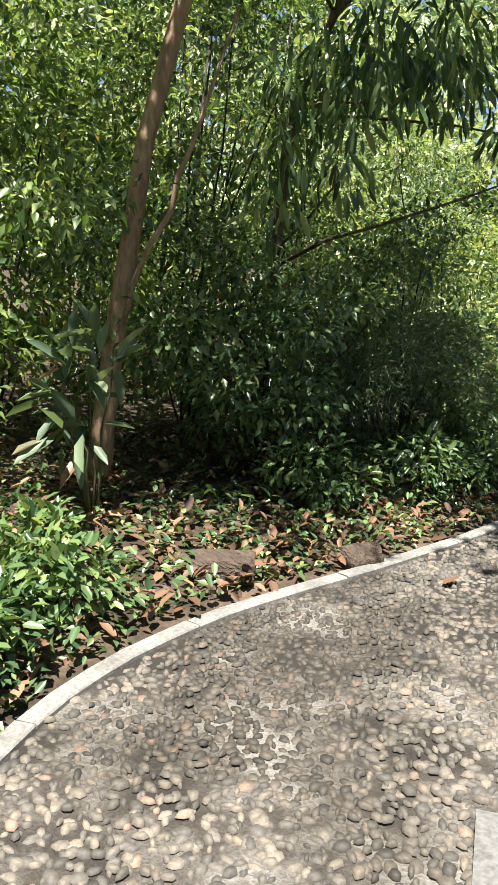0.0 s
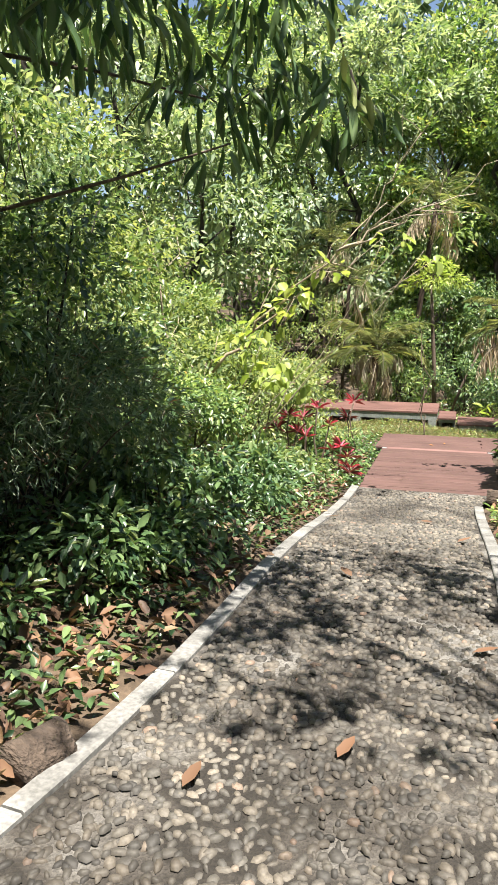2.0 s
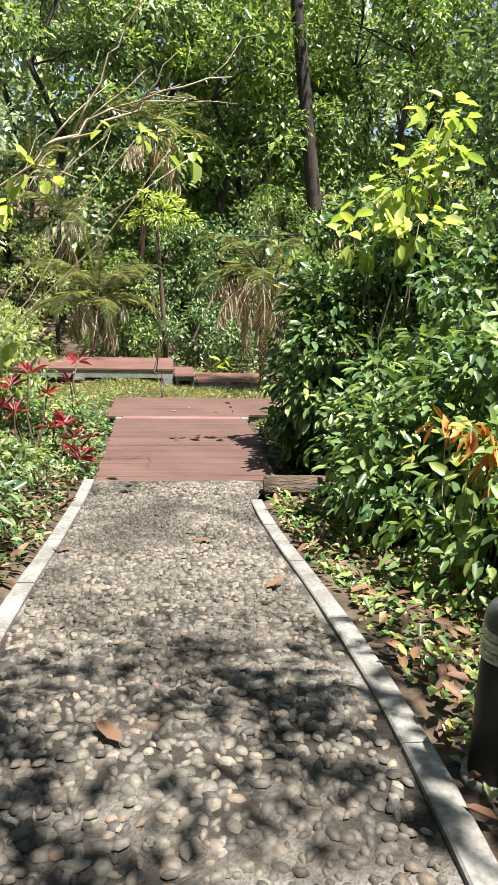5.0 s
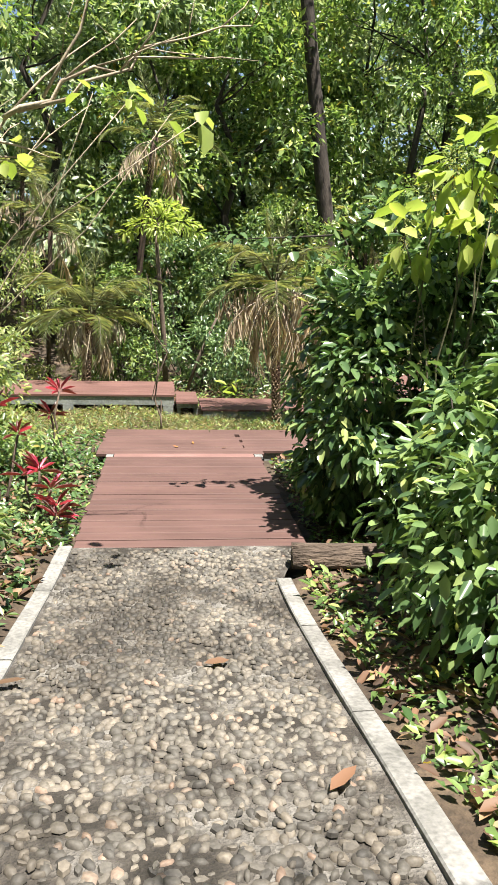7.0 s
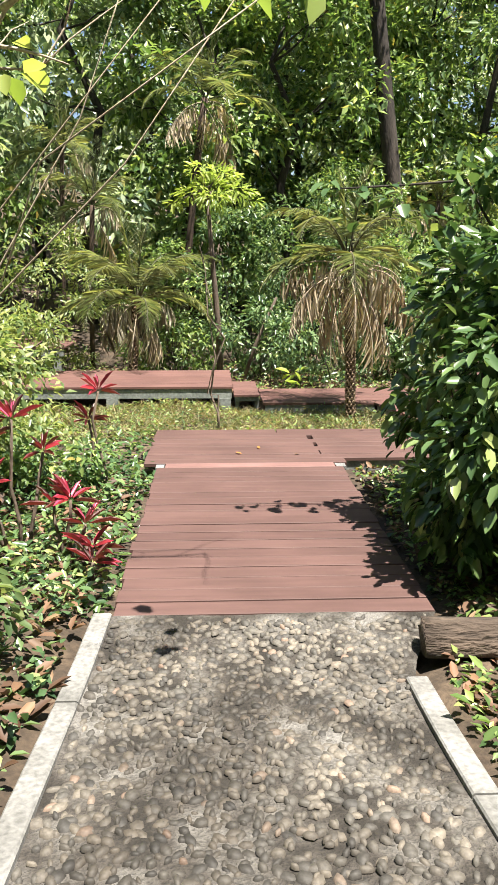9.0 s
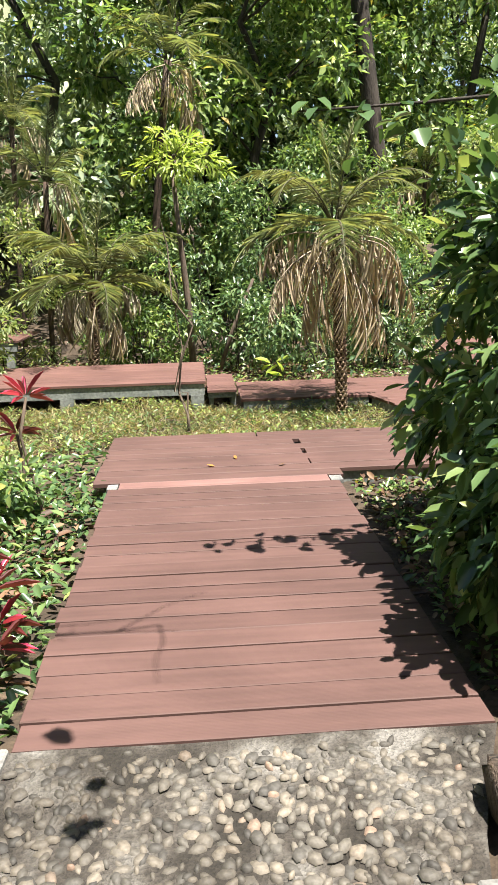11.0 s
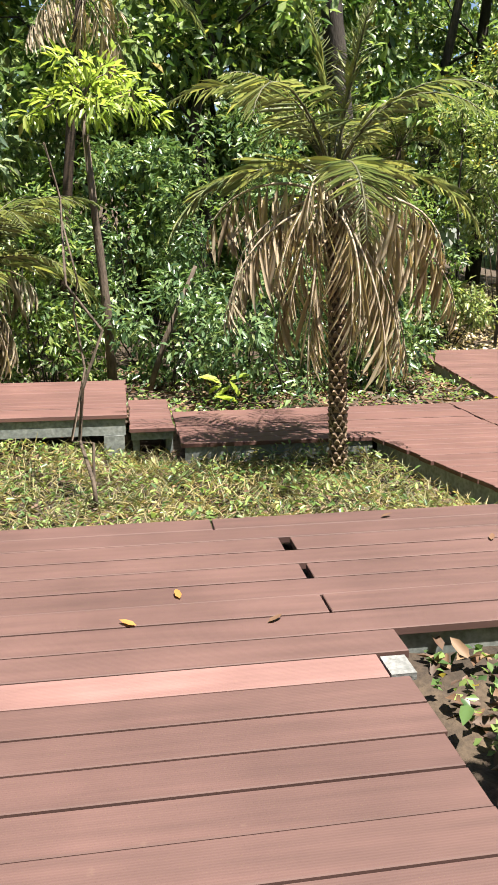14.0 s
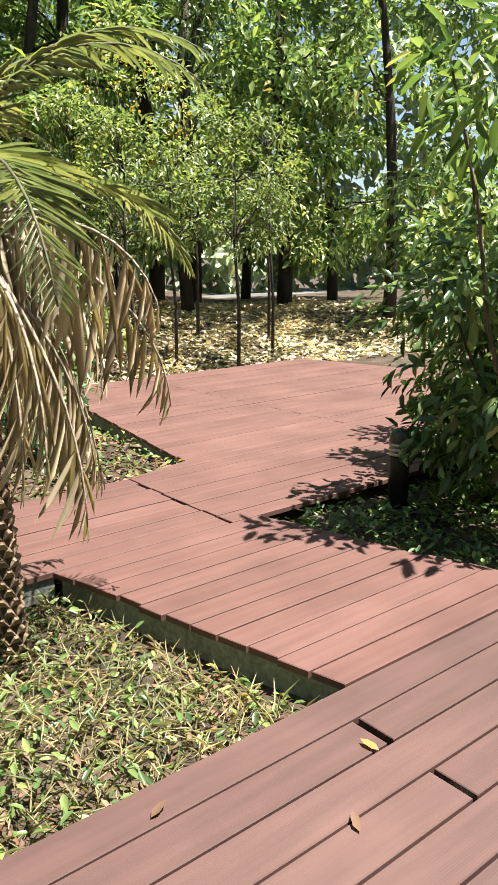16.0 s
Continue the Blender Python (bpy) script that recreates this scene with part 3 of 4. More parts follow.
def palm(name, label, base, height, radius, greens, deads, flen, seed, lean=(0, 0), scales=True, dead_len=1.1, leaflet=0.26):
    """A feather palm: scaly stem, arching crown and a hanging skirt of dead leaves."""
    rng = np.random.default_rng(seed)
    root = empty(name, label, "palm", at=base)
    steps = 8
    pts = [(lean[0] * (k / steps) ** 1.5, lean[1] * (k / steps) ** 1.5, height * k / steps - 0.05) for k in range(steps + 1)]
    mesh_object("trunk", *tube(pts, [radius * (1.0 if k else 1.15) for k in range(steps + 1)], 12), PALM_CORE, True, root)
    top = Vector(pts[-1])
    if scales:
        v, f = [], []
        rows = int(height / 0.042)
        for i in range(rows):
            u = i / rows
            cx, cy = lean[0] * u ** 1.5, lean[1] * u ** 1.5
            for j in range(7):
                a = 2 * math.pi * (j + 0.5 * (i % 2)) / 7 + 0.07 * i
                z = height * u + rng.normal(0, 0.004)
                k = len(v)
                o = Vector((math.cos(a), math.sin(a), 0))
                q = Vector((-math.sin(a), math.cos(a), 0))
                p = Vector((cx, cy, z))
                out = radius * rng.uniform(1.18, 1.34)
                w = radius * 0.47
                v += [p + o * radius * 0.96 - q * w, p + o * radius * 0.96 + q * w, p + o * out + Vector((0, 0, 0.030)) + q * w * 0.35, p + o * out + Vector((0, 0, 0.030)) - q * w * 0.35, p + o * radius * 0.9 + Vector((0, 0, 0.045)) - q * w * 0.3, p + o * radius * 0.9 + Vector((0, 0, 0.045)) + q * w * 0.3]
                f += [(k, k + 1, k + 2, k + 3), (k + 3, k + 2, k + 5, k + 4), (k, k + 3, k + 4), (k + 1, k + 5, k + 2)]
        tagged(mesh_object("leaf_scales", v, f, PALM_FIBRE, False, root), kind="stuff")
    kinds = []
    for k in range(4):
        kinds.append(frond(flen * (0.9 + 0.07 * k), (66 - 5 * k, -22 - 14 * k), 28, leaflet, LEAF_PALM, STEM, seed + k, 0.55))
    tall = frond(flen * 0.85, (84, 62), 40, leaflet * 0.8, LEAF_PALM, STEM, seed + 9, 0.1, 0.7)
    low = [frond(flen * 1.0, (25 - 12 * k, -75), 46, leaflet, LEAF_PALM, STEM, seed + 11 + k) for k in range(2)]
    dead = [frond(dead_len * (0.85 + 0.13 * k), (20 - 35 * k, -92), 15, leaflet * 1.5, LEAF_DEAD, TWIG, seed + 20 + k, 4.0, 0.0, 0.0042) for k in range(3)]

    def place(parts, yaw, mat, rib, nm, dz):
        m = Matrix.Translation(top + Vector((math.cos(yaw) * radius * 0.6, math.sin(yaw) * radius * 0.6, dz))) @ Matrix.Rotation(yaw, 4, "Z")
        key = id(parts)
        if key not in made:
            (rv, rf), (lv, lf) = parts
            fr = mesh_object(nm, rv, rf, rib, True, root)
            lf_ob = fast_mesh("leaflets", lv, lf, mat, fr)
            made[key] = (fr.data, lf_ob.data)
        else:
            fr = new(nm, made[key][0])
            fr.parent = root
            lf_ob = new("leaflets", made[key][1])
            lf_ob.parent = fr
        fr.matrix_basis = m @ Matrix.Diagonal((1, 1, 1, 1)).to_4x4() @ Matrix.Rotation(rng.normal(0, 0.12), 4, "X") @ Matrix.Scale(rng.uniform(0.85, 1.1), 4)
    made = {}
    for k in range(greens):
        yaw = k * 2.399 + rng.normal(0, 0.15)
        if k < 3:
            place(tall, yaw, LEAF_PALM, STEM, "frond", 0.06)
        elif k > greens * 0.7:
            place(low[k % 2], yaw, LEAF_PALM, STEM, "frond", -0.02)
        else:
            place(kinds[k % 4], yaw, LEAF_PALM, STEM, "frond", 0.02)
    for k in range(deads):
        place(dead[k % 3], k * 2.399 + 0.7 + rng.normal(0, 0.2), LEAF_DEAD, TWIG, "dead_frond", -0.07 - 0.05 * (k % 4))
    return root


palm("date_palm", "small date palm with scaly trunk and hanging dead fronds", (1.35, 5.66, -0.15), 2.0, 0.056, 18, 26, 1.2, 31, (-0.07, 0.02), True, 1.1, 0.3)
palm("feather_palm", "young feather palm with arching yellow-green fronds", (-1.6, 8.6, gz(-1.6, 8.6)), 1.4, 0.07, 30, 10, 1.55, 41, (0.1, 0), True, 0.9, 0.34)
palm("tall_palm", "tall slim palm with drooping dead fronds", (-0.95, 12.2, gz(-0.95, 12.2)), 5.0, 0.07, 14, 8, 1.7, 51, (0.5, 0), False, 1.3, 0.4)
for k, (x, y, h) in enumerate([(-2.6, 11.0, 3.0), (3.1, 12.5, 2.3), (-3.4, 12.6, 4.0), (4.6, 14.0, 3.0)]):
    palm("slender_palm", "slender green palm in the undergrowth", (x, y, gz(x, y)), h, 0.045, 12, 3, 1.3, 61 + k, (0.1, 0.1), False, 0.9, 0.34)

# leaning tan tree beside the path start
TB = (-2.88, -7.08, gz(-2.88, -7.08))
tan_pts = [(0, 0, -0.1), (0.03, 0.04, 0.4), (0.09, 0.12, 1.07), (0.15, 0.20, 1.62), (0.20, 0.27, 2.16), (0.32, 0.41, 2.8), (0.40, 0.50, 3.2), (0.55, 0.7, 4.2), (0.65, 0.85, 5.5)]
plant("leaning_tree", "leaning slim tree with smooth tan bark", "tree", TB, [(x + 0.5, y + 0.6, z + 4.6, r) for x, y, z, r in ball(26, 1.9, 1.9, -0.9, 2.2, 0.5, 3)], 4200, LEAF_MID, (0.17, 0.042), (tan_pts, [0.095, 0.075, 0.068, 0.064, 0.060, 0.055, 0.05, 0.042, 0.03]), BARK_TAN, 0.012, True, 0.9)
mesh_object("vine", *tube(bent((0.1, 0.05, 0.9), (0.55, 0.35, 2.1), 0.05, 6, R) + [Vector((0.75, 0.55, 2.9))], [0.02] * 6 + [0.015, 0.01], 5), BARK_TAN, True, bpy.data.objects["leaning_tree"])

# hanging bough of long dark leaves over the path
hang = [(-1.0, -5.0, 2.95, 0.33), (-0.75, -5.0, 3.1, 0.30), (-0.5, -4.9, 2.95, 0.32), (-0.3, -5.0, 2.85, 0.24), (-0.85, -5.1, 2.72, 0.17), (-0.65, -5.0, 3.4, 0.35), (-1.3, -5.3, 3.3, 0.4), (-1.7, -5.6, 3.5, 0.4), (-1.6, -5.9, 3.1, 0.3), (-2.0, -6.0, 3.3, 0.4), (-2.1, -6.3, 2.8, 0.3), (-1.9, -6.4, 2.4, 0.22), (-1.7, -6.1, 2.7, 0.25), (-2.2, -5.2, 3.6, 0.5), (-2.6, -4.6, 3.8, 0.5), (-1.9, -4.4, 3.9, 0.5), (-2.4, -3.8, 3.9, 0.5)]
# upper clumps out of view, added to throw shade on the thicket
hang += [(-1.6 + x, -6.3 + y, z, r) for x, y, z, r in ball(34, 1.3, 2.1, 4.8, 6.0, 0.6, 33)]
plant("overhanging_bough", "tree with long dark leaves hanging over the path", "tree", (-3.3, -5.0, gz(-3.3, -5.0)), [(x + 3.3, y + 5.0, z - gz(-3.3, -5.0), r) for x, y, z, r in hang], 7000, LEAF_DARK, (0.17, 0.042), ([(0, 0, -0.1), (0.1, 0, 1.4), (0.3, 0, 2.6), (0.7, 0, 3.3), (1.2, 0, 3.6)], [0.07, 0.06, 0.05, 0.04, 0.03]), BARK, 0.012, True, 1.5, 0.2)

# trunk standing against the path edge
mesh_object("path_tree", *tube([(0, 0, -0.2), (0.04, 0.0, 0.15), (0.25, 0.02, 0.7), (0.9, 0.15, 2.2), (1.5, 0.6, 4.8)], [0.15, 0.105, 0.09, 0.08, 0.06], 12), BARK, True)
pt = bpy.data.objects["path_tree"]
pt.location = (0.64, -7.72, 0.42)
tagged(pt, "rough grey-brown tree trunk beside the path edge", "tree")
rng0 = np.random.default_rng(5)
# unseen crown, its place chosen so that its shadow falls across the path
cc = np.array([(x + 0.55, y + 1.55, z + 5.0, r) for x, y, z, r in ball(34, 1.5, 1.15, -0.5, 1.0, 0.42, 8)])
limbs = [tube(bent((1.4, 0.55, 4.45), (x, y, z), 0.1, 4, rng0), [0.026, 0.022, 0.016, 0.011, 0.006], 5) for x, y, z, r in cc[::4]]
mesh_object("limbs", *joined(limbs), BARK, True, pt)
pk = rng0.choice(len(cc), 1300)
dd = unit(rng0.normal(size=(1300, 3)))
v, t = blades(cc[pk, :3] + dd * cc[pk, 3:4], dd + [0, 0, -0.6], np.array([0, 0, 1.0]) + dd * 0.3, 0.15, 0.05, True)
fast_mesh("leaves", v, t, LEAF_MID, pt)

# thicket west of the path
thicket = [
    (-2.6, -9.6, 1.2, 2.6, LEAF_DARK, 0.10), (-3.8, -8.4, 1.5, 3.6, LEAF_MID, 0.10), (-2.5, -5.9, 0.9, 1.7, LEAF_DARK, 0.09),
    (-3.6, -5.6, 1.4, 3.8, LEAF_DARK, 0.09), (-2.3, -4.3, 0.8, 1.9, LEAF_DARK, 0.08), (-3.2, -2.9, 1.0, 2.9, LEAF_DARK, 0.09),
    (-4.6, -6.9, 1.6, 4.6, LEAF_MID, 0.10), (-4.6, -4.0, 1.7, 4.9, LEAF_LIGHT, 0.10), (-4.2, -1.6, 1.6, 3.4, LEAF_LIGHT, 0.11),
    (-5.6, -9.0, 1.8, 5.0, LEAF_MID, 0.11), (-2.6, -1.0, 0.6, 0.9, LEAF_MID, 0.08), (-3.4, 0.9, 1.1, 1.7, LEAF_LIGHT, 0.11),
    (-2.4, 1.8, 0.9, 1.2, LEAF_LIGHT, 0.09), (-4.6, 2.2, 1.6, 2.8, LEAF_LIGHT, 0.12), (-3.2, 4.0, 1.0, 1.5, LEAF_LIGHT, 0.10),
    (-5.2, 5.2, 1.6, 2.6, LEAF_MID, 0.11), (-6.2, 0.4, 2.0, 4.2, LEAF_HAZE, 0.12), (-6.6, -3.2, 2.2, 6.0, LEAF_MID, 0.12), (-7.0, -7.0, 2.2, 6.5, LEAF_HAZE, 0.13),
]
for k, (x, y, r, h, mat, lf) in enumerate(thicket):
    lf = lf * 0.9
    count = int(3500 + 2100 * r * h / 3)
    plant("bush", "dense leafy green bush in the thicket", "bush", (x, y, gz(x, y)), ball(int(18 + 9 * r * h), r, r, 0.3, h, 0.27 + 0.05 * r, 100 + k), min(count, 9500), mat, (lf, lf * 0.48), None, BARK_DARK, 0.014, False, 0.45, 0.3, 0.6, "thicket bushes", True, 200 + k)

# LEAF_DARK on these shrubs puts the shade under the western trees into colour
edge = [(-1.65, -5.2, 0.42, 0.42, LEAF_DARK), (-1.6, -4.2, 0.5, 0.7, LEAF_DARK), (-1.5, -3.3, 0.40, 0.45, LEAF_DARK), (-1.5, -2.4, 0.45, 0.5, LEAF_DARK), (-1.6, -1.5, 0.42, 0.4, LEAF_DARK), (-1.35, -4.75, 0.22, 0.3, LEAF_DARK), (-1.9, -6.2, 0.4, 0.4, LEAF_GLOSSY), (-1.7, -8.3, 0.35, 0.35, LEAF_GLOSSY), (-1.35, -8.9, 0.28, 0.3, LEAF_GLOSSY), (-1.7, -0.5, 0.4, 0.5, LEAF_LIGHT), (-1.6, 2.6, 0.45, 0.45, LEAF_MID), (-1.9, 3.6, 0.5, 0.5, LEAF_LIGHT), (-2.2, -3.4, 0.5, 1.2, LEAF_DARK)]
for k, (x, y, r, h, mat) in enumerate(edge):
    plant("low_shrub", "low leafy shrub at the edge of the path", "shrub", (x, y, gz(x, y)), ball(int(12 + 30 * r * h), r, r, 0.05, h, 0.17, 150 + k), int(450 + 2200 * r * h), mat, (0.08, 0.036), None, STEM, 0.006, True, 0.4, 0.3, 0.7, "low shrubs by the path", True, 170 + k)

# feathery low shrub in the shade
plant("feathery_shrub", "feathery grey-green shrub with fine needle leaves", "shrub", (-2.25, -4.9, gz(-2.25, -4.9)), [(x, y, z, r) for x, y, z, r in ball(26, 0.85, 0.6, 0.35, 1.3, 0.26, 77)], 5200, LEAF_PALE, (0.09, 0.008), None, BARK, 0.008, False, 0.2, 0.35, 0.9, "", True, 78)
# broad-leaf plant at the foot of the leaning tree
plant("broadleaf_plant", "pale broad-leaved plant under the leaning tree", "plant", (-2.35, -7.5, gz(-2.35, -7.5)), [(0, 0, 0.9, 0.22), (0.1, 0.1, 1.0, 0.18), (-0.1, -0.05, 0.7, 0.2), (0.05, -0.1, 0.5, 0.2)], 70, LEAF_PALE, (0.24, 0.075), None, STEM, 0.01, True, 0.3, 0.3, 1.0)

# pale bare branches
def branch_set(name, label, runs, mat):
    parts = []
    rng = np.random.default_rng(12)
    for a, b, r in runs:
        pts = bent(a, b, 0.06, 7, rng)
        parts.append(tube(pts, np.linspace(r, r * 0.35, 8), 5))
        for k in range(3, 8):
            tip = pts[k] + Vector(rng.normal(0, 0.22, 3)) + (Vector(b) - Vector(a)).normalized() * 0.3 + Vector((0, 0, 0.12))
            parts.append(tube(bent(pts[k], tip, 0.02, 3, rng), np.linspace(r * 0.4, r * 0.12, 4), 4))
    return tagged(mesh_object(name, *joined(parts), mat, True), label, "branch")


branch_set("bare_branch", "pale leafless branches leaning out of the bushes", [((-2.7, 0.2, 1.2), (-1.11, 0.0, 2.67), 0.024), ((-1.13, 0.0, 2.66), (-0.2, 0.0, 3.04), 0.018), ((-1.05, 0.0, 2.7), (0.33, 0.0, 3.24), 0.013), ((-0.9, 0.0, 2.78), (-0.26, 0.0, 3.88), 0.011), ((-2.2, 0.1, 1.7), (-0.9, 0.1, 2.62), 0.013), ((-3.0, 0.3, 0.3), (-2.7, 0.2, 1.25), 0.026), ((-3.4, 0.3, 0.3), (-3.3, 0.6, 3.2), 0.02)], TWIG)
vine_at = (-2.6, 0.0, gz(-2.6, 0.0))
vine_clumps = [(-0.36, -0.2, 2.78, 0.12), (-0.15, -0.5, 2.62, 0.12), (0.0, -0.9, 2.52, 0.1), (-0.6, -0.1, 2.8, 0.12), (-1.2, 0.0, 2.45, 0.2), (-1.6, 0.0, 2.15, 0.25), (-1.9, 0.0, 1.9, 0.25), (-1.8, -0.4, 1.3, 0.28), (-2.1, -0.3, 1.6, 0.3), (-1.7, 0.5, 1.1, 0.28)]
plant("heartleaf_vine", "vine with large lime heart-shaped leaves on the branches", "vine", vine_at, [(x - vine_at[0], y - vine_at[1], z - vine_at[2], r) for x, y, z, r in vine_clumps], 130, LEAF_LIME, (0.14, 0.105), None, TWIG, 0.006, True, 0.9)

# big glossy bushes east of the path
east = [
    (1.75, 1.25, 0.85, 2.5, LEAF_GLOSSY, 0.125, 4200), (1.45, 0.5, 0.52, 1.7, LEAF_GLOSSY, 0.12, 2100), (1.62, 2.0, 0.42, 1.1, LEAF_GLOSSY, 0.10, 1300),
    (2.3, -0.9, 0.75, 2.1, LEAF_GLOSSY, 0.12, 3000), (1.9, -2.3, 0.62, 1.25, LEAF_GLOSSY, 0.11, 1300), (3.7, 1.0, 1.2, 5.4, LEAF_DARK, 0.11, 5600), (3.6, -2.2, 1.1, 3.8, LEAF_DARK, 0.10, 3600),
    (2.1, -4.0, 0.6, 1.1, LEAF_MID, 0.10, 1100), (2.6, -5.8, 1.0, 2.8, LEAF_MID, 0.10, 2600), (3.2, 2.2, 0.8, 2.4, LEAF_GLOSSY, 0.10, 2000), (2.5, -8.0, 0.7, 1.5, LEAF_MID, 0.1, 1200),
    (4.2, -1.0, 1.5, 4.6, LEAF_MID, 0.11, 3600), (1.5, -1.35, 0.5, 1.25, LEAF_GLOSSY, 0.11, 1200), (1.3, -2.1, 0.4, 0.85, LEAF_GLOSSY, 0.10, 800), (1.75, -3.5, 0.5, 1.0, LEAF_GLOSSY, 0.10, 900), (1.45, -2.9, 0.42, 0.75, LEAF_MID, 0.10, 700), (1.9, -6.6, 0.5, 0.9, LEAF_MID, 0.1, 700),
]
for k, (x, y, r, h, mat, lf, count) in enumerate(east):
    plant("glossy_bush", "large bush of glossy drooping green leaves", "bush", (x, y, gz(x, y)), ball(int(20 + 16 * r * h), r, r, 0.15, h, 0.22 + 0.05 * r, 300 + k, 0.6), int(count * 1.35), mat, (lf * 0.98, lf * 0.46), None, BARK_DARK, 0.010, r < 1.0, 0.75, 0.25, 0.7, "bushes east of the path", True, 320 + k)
plant("lime_sapling", "sapling with big bright lime leaves above the bush", "sapling", (1.55, 0.1, gz(1.55, 0.1)), [(0.05, 0.1, 2.4, 0.28), (0.25, 0.0, 2.65, 0.28), (0.5, 0.1, 2.9, 0.3), (-0.15, 0.1, 2.15, 0.22), (0.35, -0.1, 2.3, 0.3), (0.6, 0.2, 3.2, 0.25)], 150, LEAF_LIME, (0.19, 0.10), None, STEM, 0.012, True, 0.5)
plant("withered_sprig", "withered orange-brown leaves hanging in the bush", "sprig", (1.22, -3.05, gz(1.22, -3.05)), [(-0.12, 0, 0.85, 0.07), (0.0, 0, 0.84, 0.09), (0.13, 0.03, 0.74, 0.1), (0.17, 0, 0.62, 0.09)], 60, LEAF_ORANGE, (0.12, 0.035), None, TWIG, 0.006, True, 1.5)
# round-leaved vine bough over the deck
vine_spots = [(-0.95, 0.0, 2.14, 0.09), (-0.8, 0.0, 2.13, 0.1), (-0.65, 0.02, 2.12, 0.1), (-0.5, 0.0, 2.11, 0.11), (-0.38, 0.0, 2.06, 0.12), (-0.25, 0.0, 2.0, 0.13), (-0.75, 0.05, 1.98, 0.07), (-0.3, 0.05, 1.86, 0.1), (-0.18, 0.0, 1.74, 0.1), (-0.05, 0.05, 2.15, 0.15), (0.1, 0.0, 2.3, 0.18)]
plant("roundleaf_vine", "dark vine with round leaves reaching over the deck", "vine", (1.3, 1.2, gz(1.3, 1.2)), [(x, y, z + 0.1, r) for x, y, z, r in vine_spots], 85, LEAF_GLOSSY, (0.09, 0.08), ([(0, 0, -0.1), (0.08, 0, 1.2), (0.1, 0.02, 2.0), (-0.1, 0.02, 2.3), (-0.5, 0.02, 2.27), (-1.0, 0.0, 2.24)], [0.016, 0.014, 0.011, 0.009, 0.007, 0.003]), BARK_DARK, 0.012, True, 1.0, 0.3, 0.7, "", False)
# large bush beside the far walkway
plant("glossy_bush", "large dark bush shading the walkway", "bush", (4.6, 5.15, gz(4.6, 5.15)), ball(80, 1.05, 0.85, 0.35, 2.1, 0.28, 400, 0.6), 5200, LEAF_GLOSSY, (0.12, 0.045), None, BARK_DARK, 0.016, True, 0.7, 0.25, 0.7, "", True, 401)
plant("sapling", "young tree with pointed green leaves on bent stems", "sapling", (3.9, 4.7, gz(3.9, 4.7)), [(-0.2, 0.3, 2.3, 0.3), (-0.35, 0.5, 2.5, 0.25), (0.0, 0.3, 2.7, 0.3), (0.3, 0.0, 2.5, 0.35), (0.5, 0.3, 2.9, 0.4), (-0.1, -0.3, 2.4, 0.25), (0.2, 0.8, 2.3, 0.25)], 340, LEAF_MID, (0.17, 0.06), None, BARK, 0.016, True, 0.8)
plant("glossy_bush", "bush behind the bollard lamp", "bush", (5.6, 5.9, gz(5.6, 5.9)), ball(50, 0.9, 0.8, 0.3, 2.4, 0.28, 410, 0.6), 2600, LEAF_MID, (0.12, 0.05), None, BARK_DARK, 0.014, True, 0.6, 0.3, 0.7, "", True, 411)

# red cordylines
def cordyline(x, y, heads, seed):
    rng = np.random.default_rng(seed)
    z0 = gz(x, y)
    root = empty("cordyline", "cordyline with magenta-red strap leaves", "plant", "cordylines", at=(x, y, z0))
    parts, V, T, k = [], [], [], 0
    for hx, hy, hz in heads:
        parts.append(tube(bent((hx * 0.3, hy * 0.3, -0.05), (hx, hy, hz), 0.02, 4, rng), [0.014, 0.013, 0.012, 0.011, 0.01], 6))
        m = 13
        a = rng.uniform(0, 2 * math.pi, m)
        e = rng.uniform(0.15, 1.3, m)
        way = np.stack([np.cos(a) * np.cos(e), np.sin(a) * np.cos(e), np.sin(e)], 1)
        v, t = blades(np.tile([hx, hy, hz], (m, 1)) + way * 0.02, way, np.tile([0, 0, 1.0], (m, 1)), rng.uniform(0.10, 0.19, m), 0.024, True, 0.35)
        V.append(v), T.append(t + k)
        k += len(v)
    mesh_object("stems", *joined(parts), BARK, True, root)
    fast_mesh("leaves", np.concatenate(V), np.concatenate(T), LEAF_RED, root)


cordyline(-1.48, 1.0, [(0, 0, 0.85), (0.14, 0.15, 0.62), (-0.2, 0.1, 0.7), (-0.1, -0.2, 0.5)], 1)
cordyline(-1.15, 0.95, [(0, 0, 0.42), (0.1, -0.1, 0.3), (-0.12, 0.1, 0.36)], 2)
cordyline(-1.2, 2.5, [(0, 0, 0.85), (-0.1, 0.1, 0.6)], 3)
cordyline(-1.0, 0.75, [(0, 0, 0.2), (0.02, -0.12, 0.16)], 4)
cordyline(-1.75, 0.5, [(0, 0, 0.7), (0.1, 0.1, 0.5), (-0.15, 0.0, 0.55)], 5)

# slim tree, leaning stick and root shoots behind the raised walkway
SB = (-0.2, 9.05, gz(-0.2, 9.05))
